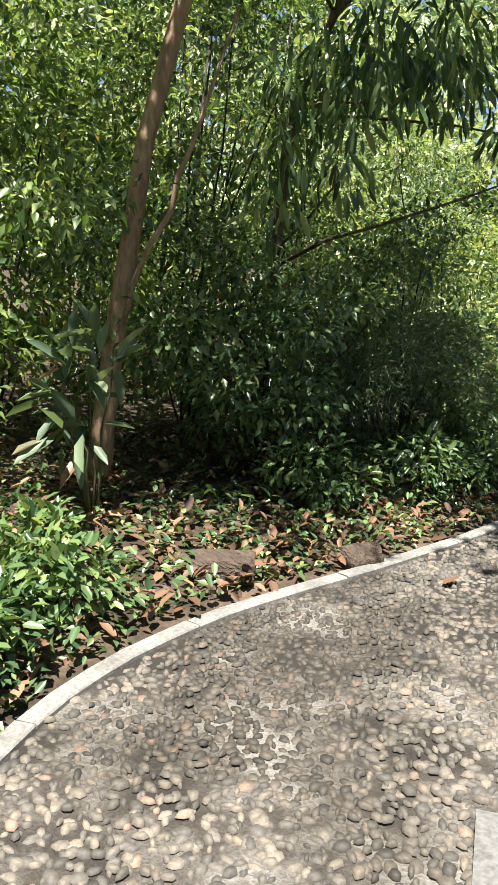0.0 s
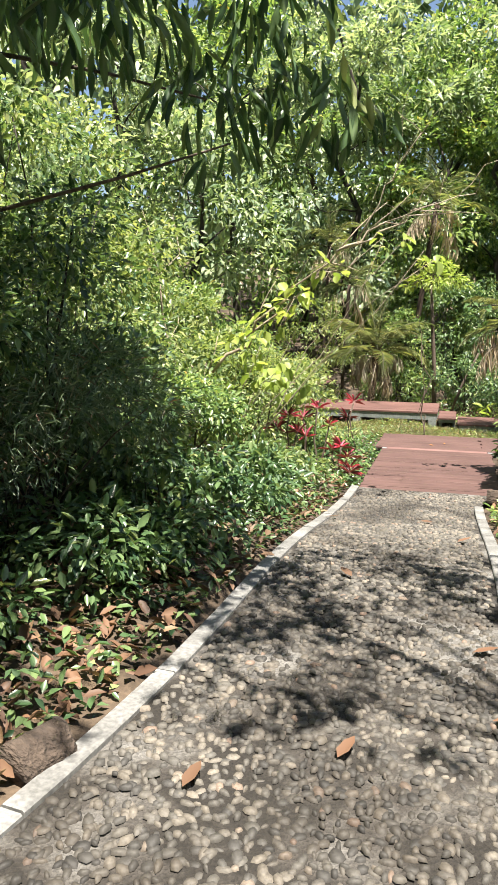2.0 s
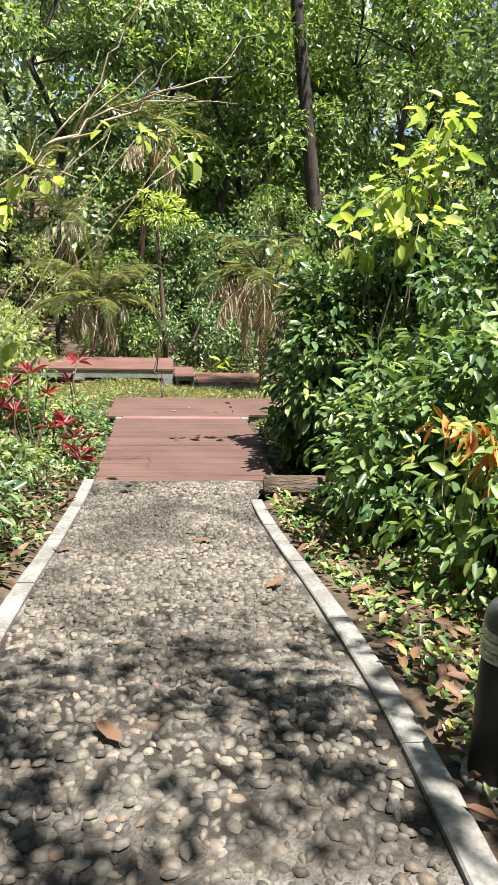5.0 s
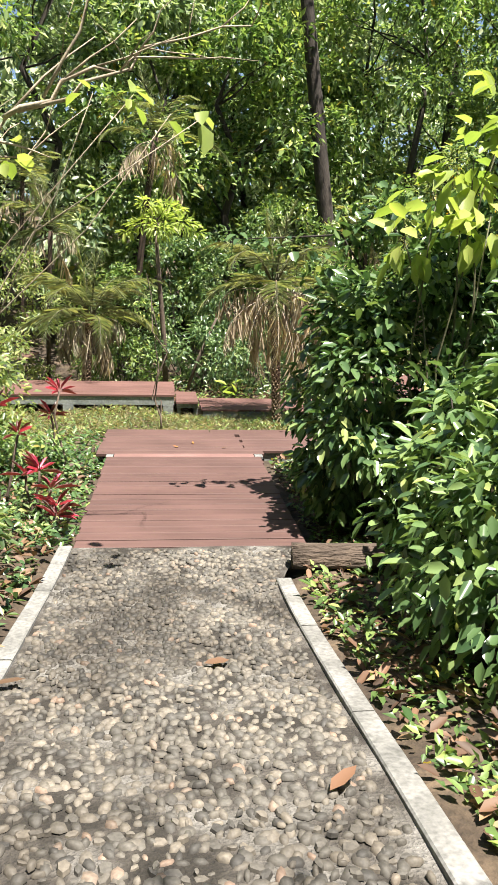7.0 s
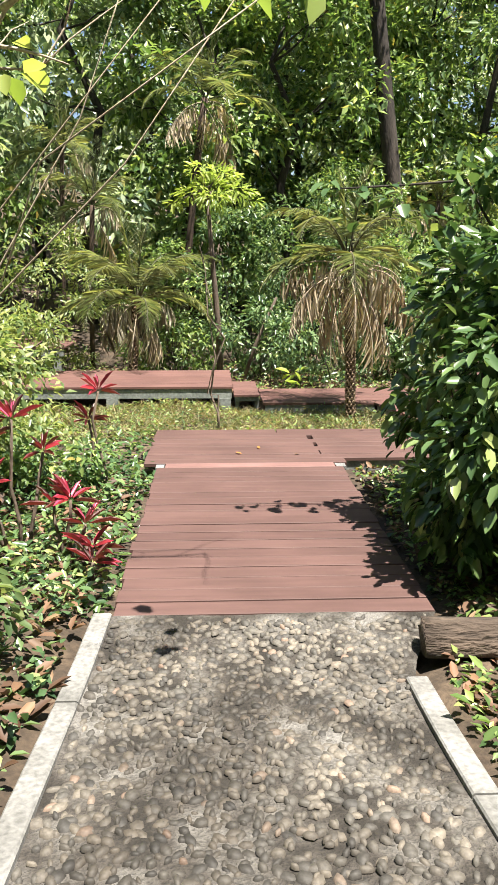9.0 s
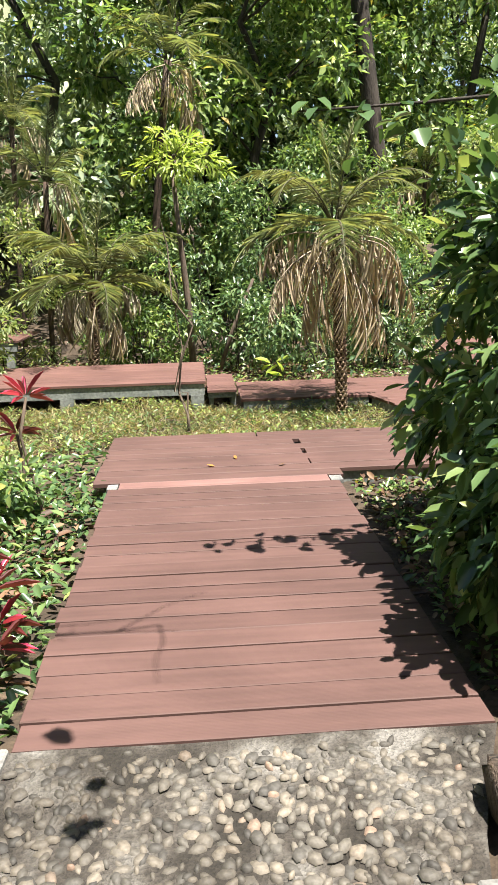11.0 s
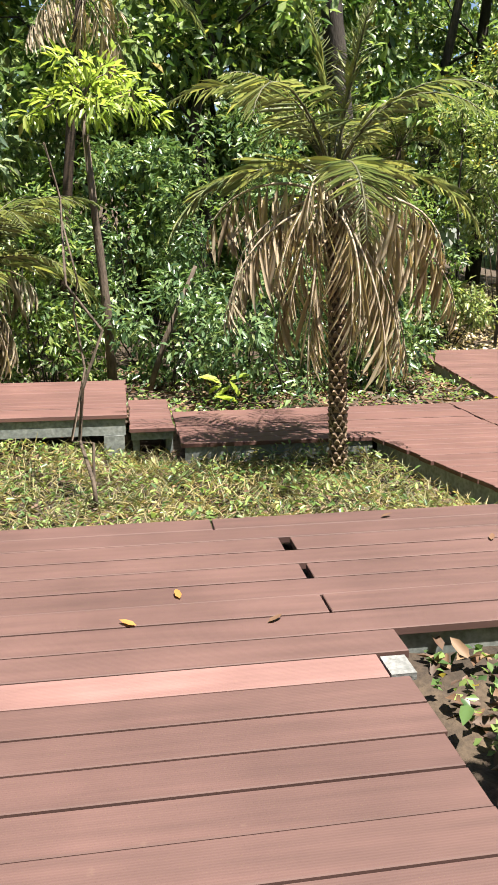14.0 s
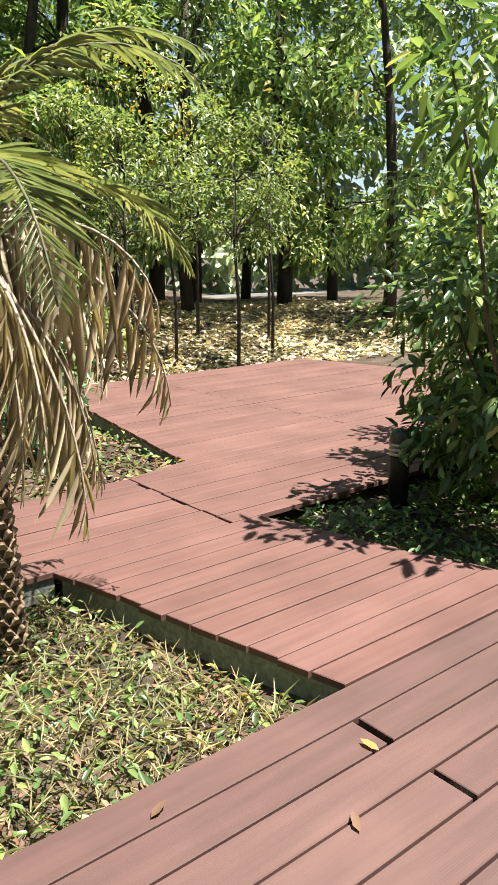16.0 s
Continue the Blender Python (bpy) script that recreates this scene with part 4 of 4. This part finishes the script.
plant("slim_tree", "slim tree with a flat top of lime leaflets", "tree", SB, [(-0.15, 0, 3.05, 0.28), (-0.5, 0.1, 2.95, 0.2), (0.3, 0, 3.0, 0.24), (0.05, 0.2, 3.25, 0.24), (-0.3, 0, 3.3, 0.22), (0.5, 0.1, 2.85, 0.16), (-0.72, 0, 2.8, 0.13), (-0.1, -0.2, 2.85, 0.26)], 560, LEAF_LIME, (0.15, 0.04), ([(0, 0, -0.2), (-0.04, 0, 0.9), (-0.12, 0, 1.9), (-0.2, 0, 2.95)], [0.055, 0.048, 0.04, 0.028]), BARK, 0.01, True, 0.5, 0.2, 0.9, "", True, 5, 0.4)
tagged(mesh_object("leaning_stick", *tube([(0.12, 9.0, -0.25), (0.38, 9.0, 0.5), (0.70, 9.0, 1.22)], [0.035, 0.03, 0.022], 7), BARK, True), "dry pole leaning among the plants", "stick")
tagged(mesh_object("aerial_root", *joined([tube(bent((-0.24, 5.05, -0.25), (-0.45, 5.3, 1.9), 0.0, 8, R), np.linspace(0.014, 0.006, 9), 5), tube(bent((-0.27, 5.07, -0.2), (-0.38, 5.3, 1.5), 0.0, 6, R), np.linspace(0.010, 0.005, 7), 5)]), BARK, True), "thin dry stems rising from the grass", "stem")
# big-leaf taro
plant("taro", "low plant with big bright arrow-shaped leaves", "plant", (0.88, 7.75, gz(0.88, 7.75)), [(0, 0, 0.32, 0.08), (0.12, 0, 0.15, 0.08)], 7, LEAF_LIME, (0.22, 0.15), None, STEM, 0.01, True, 0.3)

# undergrowth behind the walkways
under = [(1.6, 8.4, 0.8, 1.3, LEAF_DARK), (0.4, 9.2, 0.8, 1.2, LEAF_DARK), (2.6, 9.0, 0.7, 1.6, LEAF_DARK), (-0.9, 9.3, 0.7, 1.0, LEAF_MID), (3.0, 10.6, 0.8, 2.4, LEAF_MID), (1.4, 10.4, 1.2, 3.2, LEAF_DARK), (0.2, 11.6, 1.1, 3.0, LEAF_DARK), (-3.2, 7.6, 0.7, 1.2, LEAF_LIGHT), (-1.4, 11.2, 1.0, 2.2, LEAF_MID), (-4.6, 8.6, 1.0, 1.9, LEAF_MID), (2.4, 12.2, 1.3, 3.8, LEAF_MID), (-3.4, 10.9, 1.2, 2.4, LEAF_LIGHT), (4.3, 12.4, 0.9, 2.2, LEAF_MID), (4.9, 12.0, 0.5, 0.9, LEAF_LIGHT)]
for k, (x, y, r, h, mat) in enumerate(under):
    plant("understorey_shrub", "leafy shrub behind the board walk", "shrub", (x, y, gz(x, y)), ball(int(18 + 10 * r * h), r, r, 0.1, h, 0.26, 500 + k, 0.5), int(1000 + 750 * r * h), mat, (0.11, 0.045), None, BARK_DARK, 0.012, False, 0.4, 0.3, 0.6, "shrubs behind the board walk", True, 520 + k)

# tall dark trunk and forest behind
def big_tree(seed, height, spread_r, mat, leaves, leaf):
    rng = np.random.default_rng(seed)
    pts = [(rng.normal(0, 0.06 * k), rng.normal(0, 0.06 * k), height * 0.85 * k / 6 - 0.2) for k in range(7)]
    return plant("forest_tree", "tall leafy forest tree on the slope", "tree", (0, 0, 0), ball(70, spread_r, spread_r, height * 0.12, height, 0.62, seed, 0.4), leaves, mat, leaf, (pts, np.linspace(0.15, 0.04, 7)), BARK_DARK, 0.02, False, 0.4, 0.3, 0.6, "forest trees", True, seed)


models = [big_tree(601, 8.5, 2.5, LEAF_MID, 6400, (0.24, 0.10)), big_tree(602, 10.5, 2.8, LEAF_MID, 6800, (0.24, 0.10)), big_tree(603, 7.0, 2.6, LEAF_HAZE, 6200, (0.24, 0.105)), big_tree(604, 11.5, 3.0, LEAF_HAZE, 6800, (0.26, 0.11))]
spots = [(-9, -5.5, 3), (-9.5, -1.5, 2), (-8.0, 2.8, 2), (-9.0, 7.0, 3), (-6.5, 9.8, 2), (-6.2, 13.5, 1), (-3.2, 15.0, 3), (-0.8, 15.2, 0), (1.4, 14.4, 0), (0.2, 17.5, 1), (3.4, 16.6, 0), (5.6, 18.5, 1), (-5.0, 18.5, 3), (-9.5, 12.5, 3), (2.4, 20.5, 3), (1.6, 18.2, 3), (4.6, 20.5, 3), (-2.5, 22, 3), (9.0, 24, 1), (14, 20, 1), (6, 27, 3), (6.2, 16.2, 1), (9.2, 15.8, 1), (12.8, 13.6, 1), (14.5, 17.0, 0)]
used = set()
for k, (x, y, m) in enumerate(spots):
    z = gz(x, y)
    if m not in used:
        used.add(m)
        models[m].matrix_basis = pose(x, y, z, 0, 0, 40 * k)
    else:
        copy_thing(models[m], pose(x, y, z, 0, 0, 67 * k))
plant("dark_trunk_tree", "tall tree with a bare dark trunk", "tree", (3.5, 13.6, gz(3.5, 13.6)), [(x, y, z + 9, r) for x, y, z, r in ball(36, 2.4, 2.4, -0.5, 3, 0.6, 700)], 2400, LEAF_DARK, (0.2, 0.08), ([(0.3, 0, -0.2), (0.1, 0, 3), (-0.3, 0, 6), (-0.7, 0, 9), (-0.8, 0, 11)], [0.21, 0.19, 0.17, 0.14, 0.08]), BARK_DARK, 0.03, False)
# closed woodland all round, too far off to tell its trees apart
rng3 = np.random.default_rng(90)
m = 64000
a = rng3.uniform(0, 2 * math.pi, m)
top = 19 + 3 * np.sin(3 * a) + 2 * np.sin(11 * a + 1) + 1.2 * np.sin(29 * a)
h = rng3.uniform(0, 1, m) ** 1.1 * top
lump = 1.2 * np.sin(17 * a + h) + 1.0 * np.sin(1.7 * h + 7 * a) + 0.8 * np.sin(41 * a - 1.3 * h)
rad = 25 + lump + 0.25 * h + rng3.normal(0, 0.5, m) + 12 * np.clip(np.cos(a - 1.0), 0, 1) ** 2
at = np.stack([1 + rad * np.cos(a), 2 + rad * np.sin(a), 0 * a], 1)
at[:, 2] = np.minimum(ground_z(at[:, 0], at[:, 1]), 6) + h
inw = np.stack([-np.cos(a), -np.sin(a), 0.2 + 0 * a], 1)
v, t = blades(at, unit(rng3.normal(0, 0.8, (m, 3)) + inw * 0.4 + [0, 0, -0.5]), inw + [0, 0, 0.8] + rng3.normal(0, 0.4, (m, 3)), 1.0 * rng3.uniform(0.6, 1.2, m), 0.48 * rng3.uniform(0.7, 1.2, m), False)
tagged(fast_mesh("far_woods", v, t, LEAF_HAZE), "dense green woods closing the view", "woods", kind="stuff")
# open wood beyond the platform
for k, (x, y, h) in enumerate([(5.6, 11.9, 1.9), (7.2, 11.6, 1.9), (6.5, 12.2, 1.7), (8.2, 12.0, 1.8), (5.2, 12.6, 2.2), (8.8, 12.8, 2.3), (7.6, 13.2, 2.4)]):
    plant("young_tree", "young tree with a thin dark stem on the bare bank", "tree", (x, y, gz(x, y)), [(a, b, c + h, r) for a, b, c, r in ball(14, 0.7, 0.7, -0.2, 1.4, 0.3, 800 + k)], 900, LEAF_LIGHT, (0.11, 0.045), ([(0, 0, -0.1), (0.05, 0.03, h * 0.5), (-0.04, 0, h), (0, 0, h + 0.8)], [0.03, 0.025, 0.02, 0.012]), BARK_DARK, 0.008, False, 0.4, 0.3, 0.6, "young trees on the bank", True, 820 + k)
for k, (x, y) in enumerate([(9.5, 17.5), (11.2, 18.5), (8.0, 18.0), (12.4, 16.5), (10.4, 21.0)]):
    pts = [(0, 0, -0.2), (0.1, 0, 2), (-0.1, 0.1, 5), (0.1, 0, 8)]
    plant("wood_tree", "tall tree with a dark trunk in open woodland", "tree", (x, y, gz(x, y)), [(a, b, c + 5.0, r) for a, b, c, r in ball(34, 1.9, 1.9, -1.9, 3, 0.55, 850 + k)], 2400, LEAF_MID, (0.17, 0.07), (pts, [0.19, 0.16, 0.13, 0.08]), BARK_DARK, 0.02, False, 0.4, 0.3, 0.6, "woodland trees", True, 870 + k)
plant("flowering_shrub", "shrub with small yellow flowers beyond the palm", "shrub", (6.4, 13.4, gz(6.4, 13.4)), ball(30, 1.1, 1.0, 1.5, 4.6, 0.4, 880), 2200, LEAF_LIGHT, (0.12, 0.05), None, BARK, 0.014, False, 0.4)
rng1 = np.random.default_rng(4)
fl = np.array(ball(26, 1.2, 1.0, 2.4, 4.4, 0.1, 881))[:, :3]
fl = np.repeat(fl, 8, 0) + rng1.normal(0, 0.06, (26 * 8, 3))
v, t = blades(fl, unit(rng1.normal(size=fl.shape)), np.tile([0, 0, 1.0], (len(fl), 1)), 0.06, 0.04, True)
tagged(fast_mesh("flowers", v, t, PETAL, bpy.data.objects["flowering_shrub"]), kind="stuff")
far_road = mesh_object("road", *box(6, 45, 24.5, 29, 0.0, 0.02), ROAD)
far_road.location.z = 0.02
tagged(far_road, "grey road beyond the trees", "road", kind="structure")

# log and bark slabs
def log(name, label, p, yaw, length, r, seed):
    rng = np.random.default_rng(seed)
    v, f = [], []
    s, m = 16, 9
    rr = r * (1 + 0.12 * rng.normal(size=s))
    for i in range(m):
        for k in range(s):
            a = 2 * math.pi * k / s
            q = rr[k] * (1 + 0.03 * rng.normal())
            v.append((length * i / (m - 1), q * math.cos(a), r + q * math.sin(a)))
    f = [(i * s + k, i * s + (k + 1) % s, (i + 1) * s + (k + 1) % s, (i + 1) * s + k) for i in range(m - 1) for k in range(s)]
    f = [q[::-1] for q in f] + [tuple(range(s)), tuple(range((m - 1) * s, m * s))[::-1]]
    ob = mesh_object(name, v, f, BARK_LOG, True)
    ob.matrix_basis = pose(*p, 0, 0, yaw)
    return tagged(ob, label, "log")


slab = tagged(mesh_object("paving_slab", *box(0, 0.42, 0, 0.4, 0.0, 0.055), ROAD), "pale grey concrete slab at the path edge", "slab")
slab.matrix_basis = pose(0.60, -8.52, 0.385, 0, 0, 25)
log("log", "rough brown log lying at the end of the kerb", (0.61, -0.42, -0.01), -4, 0.85, 0.085, 3)
log("cut_log", "short cut log half sunk in leaf litter", (-1.55, -7.45, 0.40), 40, 0.34, 0.09, 4)
log("cut_log", "short cut log half sunk in leaf litter", (-1.12, -6.68, 0.38), 70, 0.22, 0.075, 5)


# ---- ground cover, litter, grass ----
def scatter(n, x0, x1, y0, y1, keep, seed):
    rng = np.random.default_rng(seed)
    x, y = rng.uniform(x0, x1, n), rng.uniform(y0, y1, n)
    k = keep(x, y, rng)
    return x[k], y[k], rng


def on_boards(x, y):
    a = (x > -0.81) & (x < 0.81) & (y > -0.05) & (y < 3.2)
    a |= (x > -0.93) & (x < 4.3) & (y > 3.15) & (y < 4.46)
    a |= (x > np.interp(y, [4.4, 6.1], [2.08, 1.70])) & (x < np.interp(y, [4.4, 6.08], [3.5, 3.08])) & (y > 4.4) & (y < 6.1)
    a |= (x > 0.28) & (x < 2.85) & (y > 6.05) & (y < 7.3)
    a |= (x > np.interp(y, [6.05, 7.29, 7.3, 11.4], [2.83, 2.83, 3.38, 4.08])) & (x < 8.7) & (y > 6.05) & (y < 11.32)
    return a


def west(x, y, rng):
    k = (x < kerb_x(LK, np.clip(y, -12.6, -0.03)) - 0.14) & ~on_boards(x, y)
    return k & (rng.uniform(size=len(x)) < np.clip(1.3 - 0.3 * np.abs(x + 1.4), 0.1, 1))


def east_side(x, y, rng):
    return (x > kerb_x(RK, np.clip(y, -10.6, -0.03)) + 0.14) & ~on_boards(x, y) & (y > -9) & (rng.uniform(size=len(x)) < np.clip(1.4 - 0.35 * np.abs(x - 1.2), 0.1, 1))


def bed(x, y, rng):
    return ~on_boards(x, y)


def cover(name, label, n, area, keep, mat, size, width, height, seed, tilt=0.6, fine=True):
    x, y, rng = scatter(n, *area, keep, seed)
    m = len(x)
    lump = 0.5 + 0.5 * np.sin(3.1 * x + 1.3 * np.sin(2.3 * y)) * np.sin(2.7 * y + 0.8)
    at = np.stack([x, y, ground_z(x, y) + rng.uniform(0.005, 1, m) * height * (0.35 + lump)], 1)
    a = rng.uniform(0, 2 * math.pi, m)
    way = np.stack([np.cos(a), np.sin(a), rng.normal(0.1, tilt, m)], 1)
    s = rng.uniform(0.6, 1.25, m)
    v, t = blades(at, way, np.array([0, 0, 1.0]) + rng.normal(0, 0.3, (m, 3)), size * s, width * s, fine)
    return tagged(fast_mesh(name, v, t, mat), label, "ground cover", kind="stuff")


# western creepers and weeds: tree shade put into the leaf colour by LEAF_DARK
cover("ground_cover", "low creeping green plants beside the path", 17000, (-4.2, -0.8, -10, 3.2), west, LEAF_DARK, 0.06, 0.032, 0.12, 1, 0.6, False)
cover("leafy_weeds", "broad-leaved weeds beside the path, darkened for the shade", 4200, (-3.4, -0.8, -10, 3.2), west, LEAF_DARK, 0.07, 0.034, 0.24, 2)
cover("leaf_litter", "fallen brown leaves beside the path", 9500, (-3.6, -0.8, -10, 3), west, LEAF_BROWN, 0.095, 0.042, 0.13, 3, 0.5)
cover("ground_cover", "low creeping green plants under the bushes", 21000, (0.5, 3.2, -9, 3.1), east_side, LEAF_MID, 0.05, 0.027, 0.09, 4, 0.6, False)
cover("leaf_litter", "fallen brown leaves beside the kerb", 9500, (0.5, 3.2, -9, 3.1), east_side, LEAF_BROWN, 0.085, 0.035, 0.07, 5, 0.45)
cover("leafy_weeds", "broad-leaved weeds under the bushes", 1700, (0.5, 3.2, -9, 3.1), east_side, LEAF_MID, 0.09, 0.04, 0.16, 6)
cover("grass", "short grass and weeds between the board walks", 17000, (-3.4, 2.0, 4.4, 6.4), bed, GRASS, 0.10, 0.007, 0.09, 7, 0.9, False)
cover("ground_cover", "small weeds in the grass between the walks", 5000, (-3.4, 2.0, 4.4, 6.4), bed, LEAF_MID, 0.05, 0.022, 0.12, 8)
cover("leaf_litter", "dry litter in the grass between the walks", 3200, (-3.0, 2.0, 4.4, 6.4), bed, LEAF_BROWN, 0.06, 0.02, 0.05, 9, 0.25)
cover("ground_cover", "low weeds behind the board walk", 4500, (-3.0, 4.2, 7.0, 10.5), bed, LEAF_MID, 0.065, 0.034, 0.16, 10, 0.6, False)
cover("leaf_litter", "dry litter behind the board walk", 6000, (-3.0, 4.2, 7.0, 10.5), bed, LEAF_BROWN, 0.09, 0.035, 0.08, 11, 0.3)
cover("ground_cover", "weeds round the bush beside the walkway", 5000, (2.8, 6.5, 4.4, 6.0), bed, LEAF_MID, 0.06, 0.026, 0.14, 12)
cover("leaf_litter", "dry litter and weeds on the bare bank", 10000, (4.0, 14, 11.3, 18), bed, LEAF_DEAD, 0.15, 0.08, 0.05, 13, 0.3, False)
cover("grass", "sparse weeds on the bare bank", 2500, (4.0, 12, 11.3, 15), bed, GRASS, 0.16, 0.02, 0.1, 14, 0.9, False)
cover("leafy_weeds", "weeds beside the deck edge", 1500, (-1.8, -0.8, 0, 4.4), bed, LEAF_GLOSSY, 0.08, 0.035, 0.22, 15)


def flat_leaf(x, y, z, yaw, size, mat, label):
    v, t = blades(np.array([[0, 0, 0.004]]), np.array([[1.0, 0, 0.05]]), np.array([[0, 0.1, 1.0]]), size, size * 0.4, True, -0.1)
    ob = fast_mesh("fallen_leaf", v, t, mat)
    ob.matrix_basis = pose(x, y, z, 0, 0, yaw)
    return tagged(ob, label, "leaf", "fallen leaves")


for x, y, yaw in ((0.36, -5.3, 20), (0.42, -5.9, 10), (-0.1, -6.3, 70), (0.3, -3.0, 40), (-0.84, -2.1, 0), (-0.3, -4.4, 130), (0.1, -1.9, 210), (-0.55, -6.6, 80)):
    flat_leaf(x, y, float(path_z(y)) + 0.022, yaw, 0.13, LEAF_BROWN, "dry brown leaf lying on the pebbles")
for x, y, yaw in ((0.12, 3.5, 100), (-0.05, 3.3, 150), (0.42, 3.25, 30), (1.6, 3.9, 60), (1.9, 4.1, 100), (1.2, 4.3, 20)):
    flat_leaf(x, y, 0.002, yaw, 0.07, LEAF_ORANGE if yaw > 90 else LEAF_BROWN, "small dry leaf lying on the boards")

# ---- pebbles set in the footpath ----
def pebble_mesh(seed):
    rng = np.random.default_rng(seed)
    s = 6
    v, f = [], []
    rr = 1 + 0.13 * rng.normal(size=s)
    for h, k in ((-0.1, 1.0), (0.6, 0.80)):
        for j in range(s):
            a = 2 * math.pi * j / s
            v.append((math.cos(a) * rr[j] * k, math.sin(a) * rr[j] * k, h + 0.04 * rng.normal()))
    v.append((0, 0, 0.72))
    for i in range(1):
        for j in range(s):
            q = (j + 1) % s
            f += [(i * s + j, i * s + q, i * s + s + q), (i * s + j, i * s + s + q, i * s + s + j)]
    f += [(s + j, s + (j + 1) % s, 2 * s) for j in range(s)]
    return np.array(v), np.array(f)


shapes = [pebble_mesh(900 + k) for k in range(6)]
pmesh = []
for v, f in shapes:
    me = bpy.data.meshes.new("pebble")
    me.from_pydata([tuple(p) for p in v], [], [tuple(q) for q in f])
    me.materials.append(PEBBLE)
    pmesh.append(me)
rng2 = np.random.default_rng(17)
cell = 0.038
PV, PT, off = [], [], 0
singles = 0
for j in range(int(10.86 / (cell * 0.87))):
    y = -10.9 + j * cell * 0.87
    xl, xr = kerb_x(LK, y) + 0.03, kerb_x(RK, y) - 0.03 if y > -9.6 else 1.9
    for x in np.arange(xl, xr, cell) + (j % 2) * cell / 2:
        px, py = x + rng2.normal(0, 0.012), y + rng2.normal(0, 0.012)
        if rng2.uniform() < 0.03 or px > xr:
            continue
        a = 0.0215 * rng2.uniform(0.6, 1.4)
        b = a * rng2.uniform(0.45, 0.85)
        yaw = rng2.uniform(0, math.pi)
        k = int(rng2.integers(6))
        z = float(path_z(py)) + rng2.normal(0.001, 0.003)
        h = 0.0165 * rng2.uniform(0.7, 1.2)
        if singles < 300 and -4.2 < y and rng2.uniform() < 0.25 and y < -1.0:
            ob = new("pebble", pmesh[k])
            ob.parent = footpath
            ob.matrix_basis = Matrix.Translation((px, py, z)) @ Matrix.Rotation(yaw, 4, "Z") @ Matrix.Diagonal((a, b, h, 1))
            singles += 1
            continue
        v, f = shapes[k]
        c, s = math.cos(yaw), math.sin(yaw)
        q = v * [a, b, h]
        PV.append(np.stack([q[:, 0] * c - q[:, 1] * s + px, q[:, 0] * s + q[:, 1] * c + py, q[:, 2] + z], 1))
        PT.append(f + off)
        off += len(v)
rest = fast_mesh("pebbles", np.concatenate(PV), np.concatenate(PT), PEBBLE, footpath)
tagged(rest, kind="stuff")
